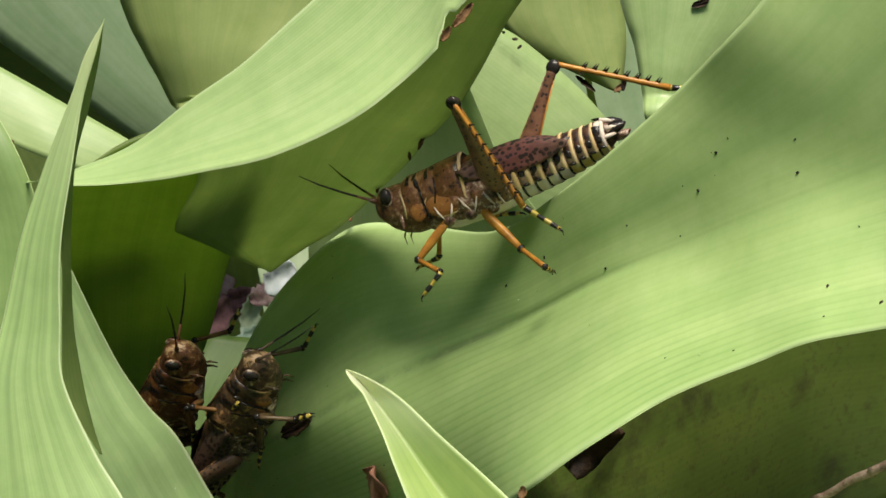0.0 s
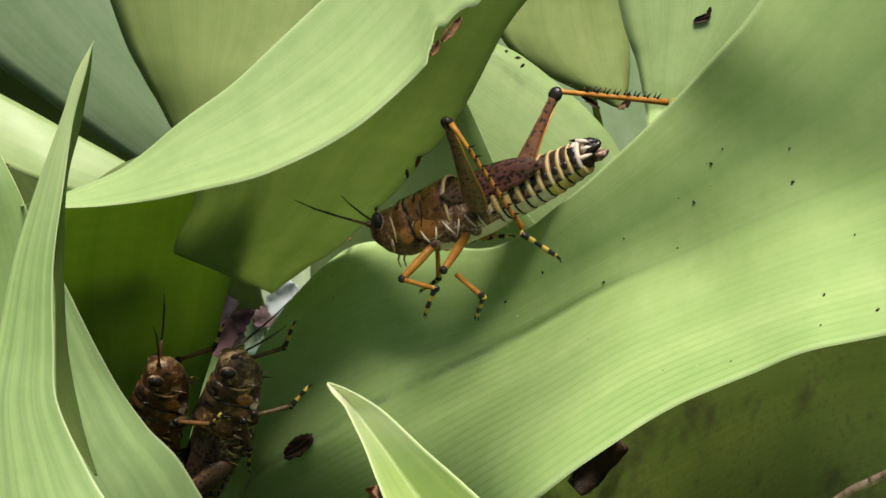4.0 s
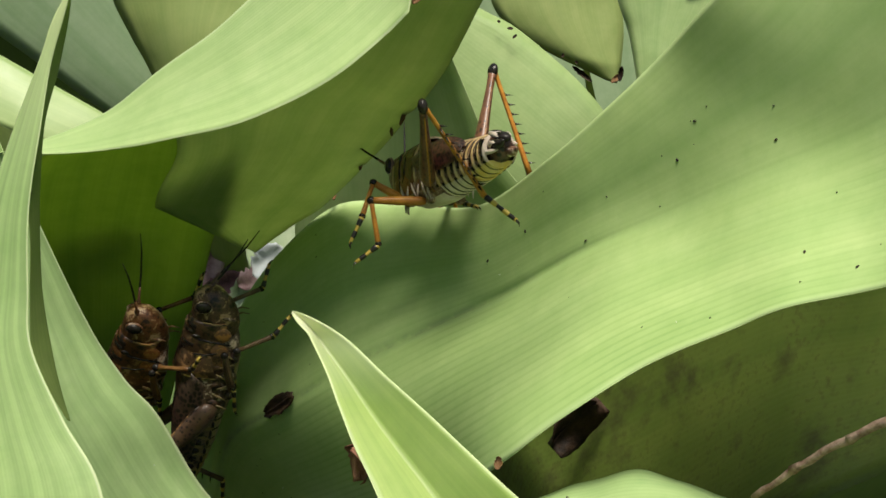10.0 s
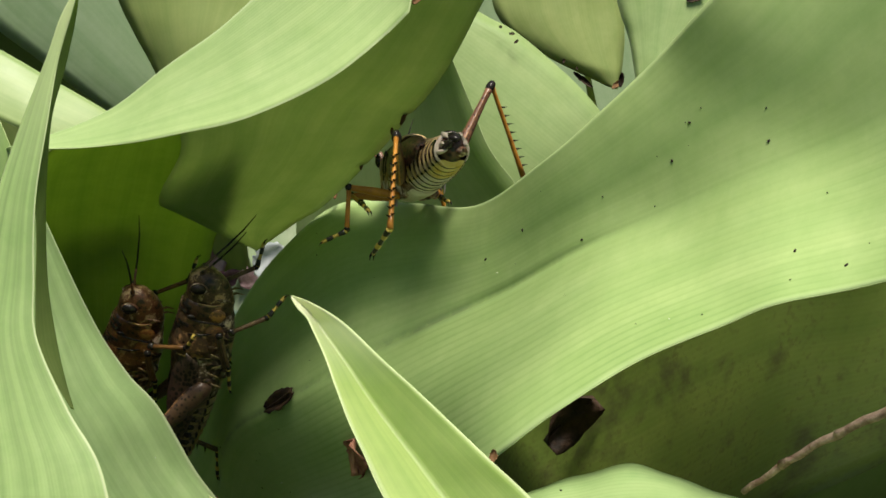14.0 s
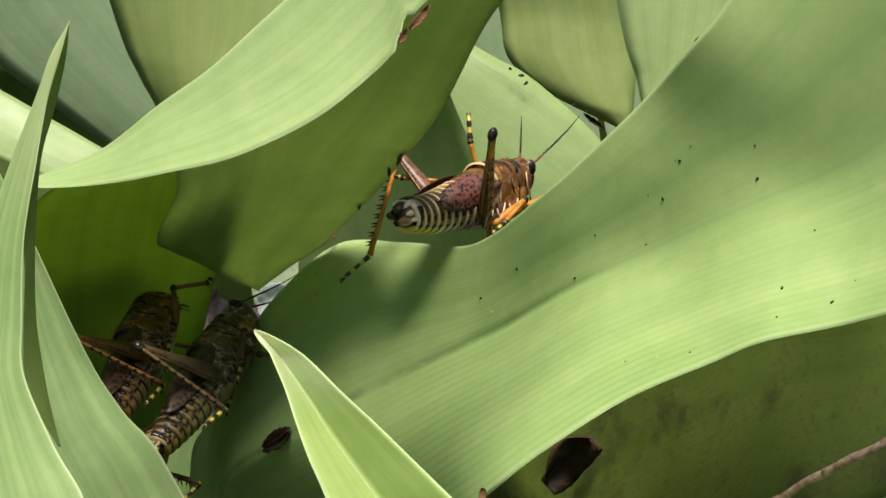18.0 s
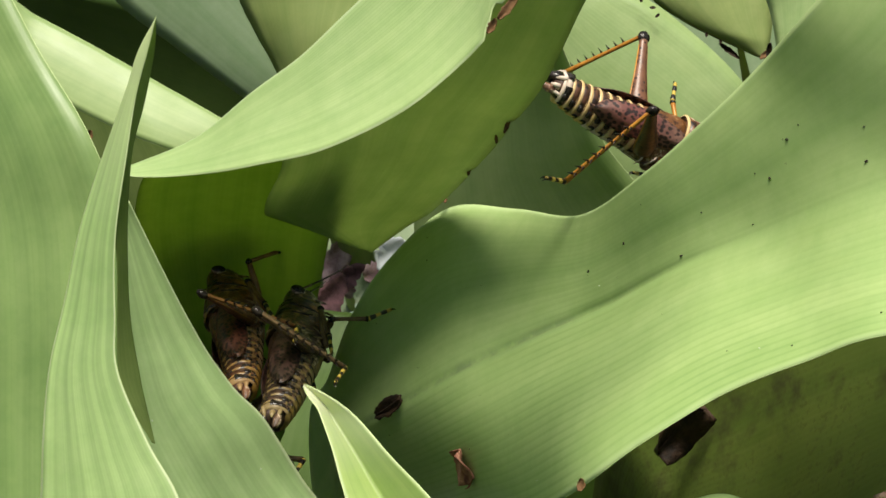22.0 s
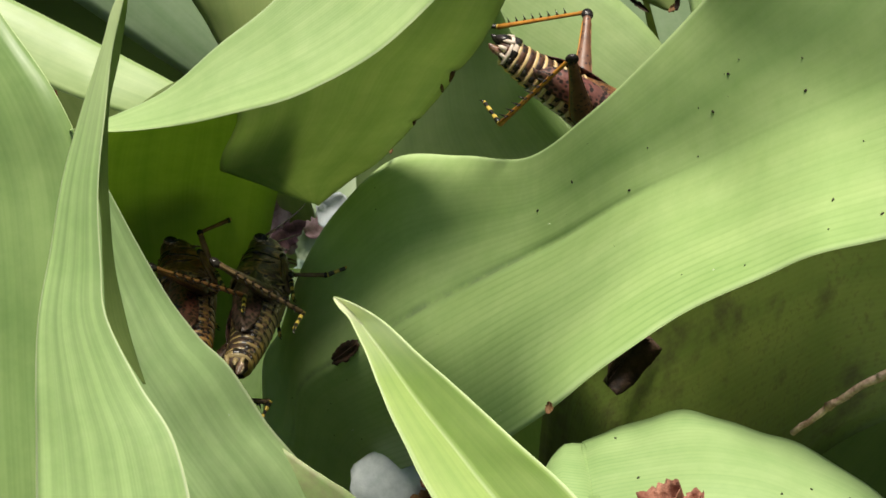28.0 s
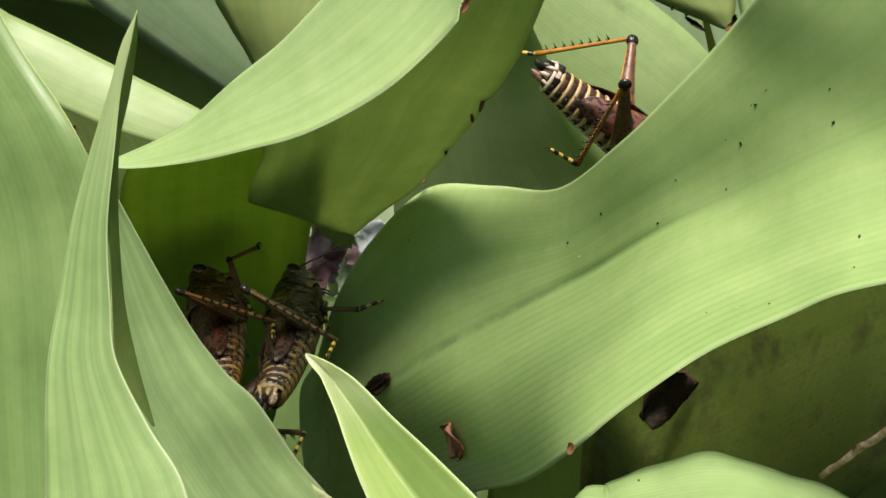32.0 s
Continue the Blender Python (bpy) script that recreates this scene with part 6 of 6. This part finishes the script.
def bit(name, label, category, pin, length, width, curl, turn, material, seed, tip=0.0, lift=1.0, rib=True, on=""):
    thing = tagged(new(name), label, category)
    thing.matrix_basis = settle(on, PINS[pin], lift) @ pose(0, 0, 0, 0, 0, turn) if on else facing(pin, turn, tip, lift)
    body = part("blade", scrap(length, width, curl, seed, 0.94 if name == "dead_leaf" else 0.65), material, thing)
    if rib:
        part("vein", cord([((k / 6 - 0.5) * length * 0.9, 0, 0.2 + curl * 0.7 * (k / 3 - 1) ** 2) for k in range(7)], 0.35, 5), material, thing)
    return thing


bit("leaf_scrap", "dark brown dry leaf scrap stuck on leaf", "leaf litter", "scrap_brown", 15, 7, 0.6, 184, DRY_DARK, 3, -35, 1.3, True, "main")
bit("leaf_scrap", "reddish-brown torn leaf scrap on leaf", "leaf litter", "scrap_red", 12, 13, 1.0, 60, DRY_RED, 5, -20, 1.2, True, "main")
bit("leaf_scrap", "crumpled reddish dry leaf on arched leaf", "leaf litter", "litter", 10, 9, 3.0, 12, DRY_RED, 7, -30, 0.5, True, "arched")
bit("leaf_scrap", "small curled reddish leaf piece on arched leaf", "leaf litter", "litter_two", 7, 6, 1.6, 70, DRY_RED, 8, -30, 0.5, True, "arched")
bit("leaf_scrap", "brown dry leaf bits on the soil", "leaf litter", "litter_three", 16, 9, 2.0, 10, DRY_RED, 9, -40)
bit("leaf_scrap", "orange-brown curled leaf piece on the soil", "leaf litter", "soil_a", 15, 9, 2.5, 70, DRY_ORANGE, 19, -20)
bit("leaf_scrap", "dark brown leaf piece on the soil", "leaf litter", "soil_b", 18, 10, 2.0, 25, DRY, 20, -20)
bit("leaf_scrap", "pinkish torn leaf piece on the soil", "leaf litter", "soil_c", 12, 8, 2.0, 100, DRY_RED, 21, -20)
bit("dead_leaf", "curled rotting brown leaf sheath hanging in shade", "dead leaf", "dead", 20, 17, 3.0, 42, DRY_DARK, 11, 46)
for pin, ln, wd, turn, mat, label in (
    ("gap_a", 16, 9, 70, PINK, "faded mauve-brown flower petal inside the plant"),
    ("gap_b", 17, 8, -40, PALE_BIT, "pale green leaf piece inside the plant"),
    ("gap_c", 13, 8, 30, PINK_DARK, "dark mauve wilted petal inside the plant"),
    ("gap_d", 17, 10, 62, PINK_DARK, "dark mauve wilted petal inside the plant"),
    ("gap_e", 13, 7, 80, PALE_BIT, "pale green leaf piece inside the plant"),
    ("gap_f", 20, 11, 35, TEAL_BIT, "pale blue-green leaf piece inside the plant"),
    ("gap_g", 10, 8, 20, PINK, "faded mauve-brown flower petal inside the plant"),
    ("gap_h", 11, 7, -20, PINK_PALE, "whitish pink wilted petal inside the plant"),
    ("gap_chip", 11, 10, 55, CHIP, "pale grey-blue papery scrap inside the plant"),
):
    bit("leaf_scrap" if mat in (PALE_BIT, TEAL_BIT, CHIP) else "petal", label, "leaf litter" if mat in (PALE_BIT, TEAL_BIT, CHIP) else "petal", pin, 1.4 * ln, 1.4 * wd, 1.2, turn, mat, ln + wd, 0, 1.0, False)
bit("leaf_scrap", "dark dry curl beside the pale leaf", "leaf litter", "curl", 15, 4, 2.0, -38, DRY_DARK, 17)
bit("leaf_scrap", "dark dry leaf curl hanging beside tip", "leaf litter", "curl_two", 9, 4, 2.0, 80, DRY_DARK, 18)

for pin, size in (("stone", (17, 10, 5)),):
    bm = bmesh.new()
    bmesh.ops.create_icosphere(bm, subdivisions=3, radius=1)
    for v in bm.verts:
        k = 1 + 0.22 * noise.noise(v.co * 1.7 + Vector((size[0], 0, 0)))
        v.co = Vector((v.co.x * size[0] * k, v.co.y * size[1] * k, v.co.z * size[2] * k)) / 1000
    ob = tagged(part("stone", bm, STONE), "rounded grey stone lying among the leaves", "stone")
    ob.matrix_basis = facing(pin, 20 if pin == "stone" else 40, 0, -2)

# dry twig along the stained leaf
pts = []
rows = [np.array(PINS[k]) for k in ("twig_start", "twig_mid", "twig_end")]
for k in range(15):
    p = spline(rows, k / 14)
    pts.append(p + np.array((0, 0, 1.0 + 0.35 * math.sin(k * 1.9))))
twig = tagged(new("twig"), "thin dry brown twig lying on the leaf", "twig")
part("stem", cord(pts, [0.75 + 0.06 * math.sin(2.3 * k) + 0.35 * k / 14 for k in range(15)], 8), BARK, twig)
for k in (4, 9):
    part("knot", cord([pts[k], pts[k] + np.array((1.5, -1, 2.6)), pts[k] + np.array((2.2, -1.5, 4.0))], [1.2, 0.8, 0.2], 6), BARK, twig)

# chewed brown scars on the margins
for k, (pin, ln, wd, turn) in enumerate((("bite_one", 5.5, 2.2, 100), ("bite_two", 3.4, 1.6, 75), ("bite_three", 3.0, 1.3, 85), ("bite_four", 2.6, 1.2, 95), ("bite_five", 4.5, 1.5, 70), ("notch", 3.6, 2.0, 60), ("notch_two", 6.5, 2.4, 50), ("nick", 3.0, 2.2, 80), ("left_mark", 4.0, 2.4, 70), ("tip_brown", 8, 4, 40))):
    ob = part("bite_scar", scrap(ln, wd, 0.6, 30 + k), DRY, None)
    tagged(ob, "small brown chewed scar on leaf edge", "bite mark", "chewed scars on the margins")
    ob.matrix_basis = facing(pin, turn, -10, 0.6)

# droppings on the broad leaf
droppings = []
for k, key in enumerate("abcdefgh"):
    bm = bmesh.new()
    bmesh.ops.create_icosphere(bm, subdivisions=1, radius=1)
    for v in bm.verts:
        v.co = Vector((v.co.x * 0.56, v.co.y * 0.34, v.co.z * 0.28)) / 1000
    ob = tagged(part("dropping", bm, SPECK), "tiny dark insect dropping on broad leaf", "dropping", "droppings on the broad leaf")
    ob.matrix_basis = settle("main", PINS["speck_" + key], 0.1) @ pose(0, 0, 0, 0, 0, 37 * k)
    droppings.append(ob)
rnd = random.Random(11)
for k in range(34):
    grid, nrm = SURFACES["main"]
    i, j = rnd.randrange(34, 110), rnd.randrange(4, 76)
    ob = tagged(new("dropping", droppings[k % 8].data), "tiny dark insect dropping on broad leaf", "dropping", "droppings on the broad leaf")
    z = Vector(nrm[i, j])
    size = rnd.uniform(0.25, 0.6)
    ob.matrix_basis = Matrix.Translation(Vector(grid[i, j] + nrm[i, j] * 0.1) / 1000) @ z.to_track_quat("Z", "X").to_matrix().to_4x4() @ pose(0, 0, 0, 0, 0, rnd.uniform(0, 180)) @ Matrix.Diagonal((size, size, size, 1))

for k in range(12):
    grid, nrm = SURFACES["arched"]
    i, j = rnd.randrange(20, grid.shape[0] - 8), rnd.randrange(2, grid.shape[1] // 2 + 3)
    ob = tagged(new("dropping", droppings[k % 8].data), "tiny dark insect dropping on arched leaf", "dropping", "droppings on the arched leaf")
    ob.matrix_basis = Matrix.Translation(Vector(grid[i, j] + nrm[i, j] * 0.1) / 1000) @ Vector(nrm[i, j]).to_track_quat("Z", "X").to_matrix().to_4x4() @ pose(0, 0, 0, 0, 0, rnd.uniform(0, 180)) @ Matrix.Diagonal((0.8, 0.8, 0.8, 1))

# pale flecks of dust on the leaves
fleck = None
for k in range(10):
    key = ("main", "main", "main", "arched", "lower_left")[k % 5]
    grid, nrm = SURFACES[key]
    i, j = rnd.randrange(10, grid.shape[0] - 30), rnd.randrange(2, grid.shape[1] - 2)
    if fleck is None:
        fleck = part("fleck", scrap(0.9, 0.45, 0.05, 71), FLECK)
        ob = fleck
    else:
        ob = new("fleck", fleck.data)
    tagged(ob, "tiny pale dust fleck on green leaf", "fleck", "dust flecks on the leaves")
    ob.matrix_basis = Matrix.Translation(Vector(grid[i, j] + nrm[i, j] * 0.55) / 1000) @ Vector(nrm[i, j]).to_track_quat("Z", "X").to_matrix().to_4x4() @ pose(0, 0, 0, 0, 0, rnd.uniform(0, 180)) @ Matrix.Diagonal((k % 3 * 0.2 + 0.4,) * 3 + (1,))

# dark smudges and spots on the leaves behind
bit("leaf_scrap", "dark curled crumb stuck on pale leaf", "leaf litter", "smudge", 9, 5, 1.0, 20, DRY_DARK, 41)
bit("leaf_scrap", "small dark crumb stuck on pale leaf", "leaf litter", "smudge_two", 6, 3, 0.8, 70, DRY_DARK, 42)
for k in range(5):
    ob = tagged(part("leaf_spot", scrap(3.4 - 0.4 * k, 2.0, 0.3, 50 + k), DRY_DARK), "small dark spot on light leaf", "leaf spot", "dark spots on the light leaf")
    ob.matrix_basis = facing("spot_%d" % k, 40 * k, 0, 1.0)


def antennae(moving, spread, sway, lift=-32):
    """Feelers that wave slowly; spread and lift in degrees."""
    for side, sg in (("L", 1), ("R", -1)):
        rows = []
        for k in range(17):
            t = 2.0 * k
            a = sg * (spread + sway * math.sin(1.9 * t + sg))
            e = lift + sway * math.sin(1.3 * t + 2 * sg)
            rows.append((t, pose(0.0352, sg * 0.0018, 0.0036, 0, e, a)))
        walk(moving[side + "a"][0], rows)


def motions():
    for thing, moving, body, legs in (
        (HERO, HERO_PARTS, BODY_HERO, {"Lh": LEG_HERO_Lh, "Rh": LEG_HERO_Rh, "Lm": LEG_HERO_Lm, "Lf": LEG_HERO_Lf}),
        (PAIR_A, PAIR_A_PARTS, BODY_PAIR_A, LEGS_A),
        (PAIR_B, PAIR_B_PARTS, BODY_PAIR_B, {}),
    ):
        walk(thing, even(body))
        for key in ("Lh", "Rh", "Lm", "Rm", "Lf", "Rf"):
            if key in legs:
                leg_way(moving, key, legs[key])
            else:
                leg_way(moving, key, [(0, *rest_row(key)), (14, *rest_row(key, 1.5)), (15.2, *rest_row(key, 1.5, True)), (17, *rest_row(key, 0, True)), (32, *rest_row(key, 1, True))])
        antennae(moving, 28 if thing is HERO else 14, 7, -32 if thing is HERO else 36 if thing is PAIR_A else -8)


LEGS_A = {"Rf": LEG_PAIR_A_Rf}
motions()
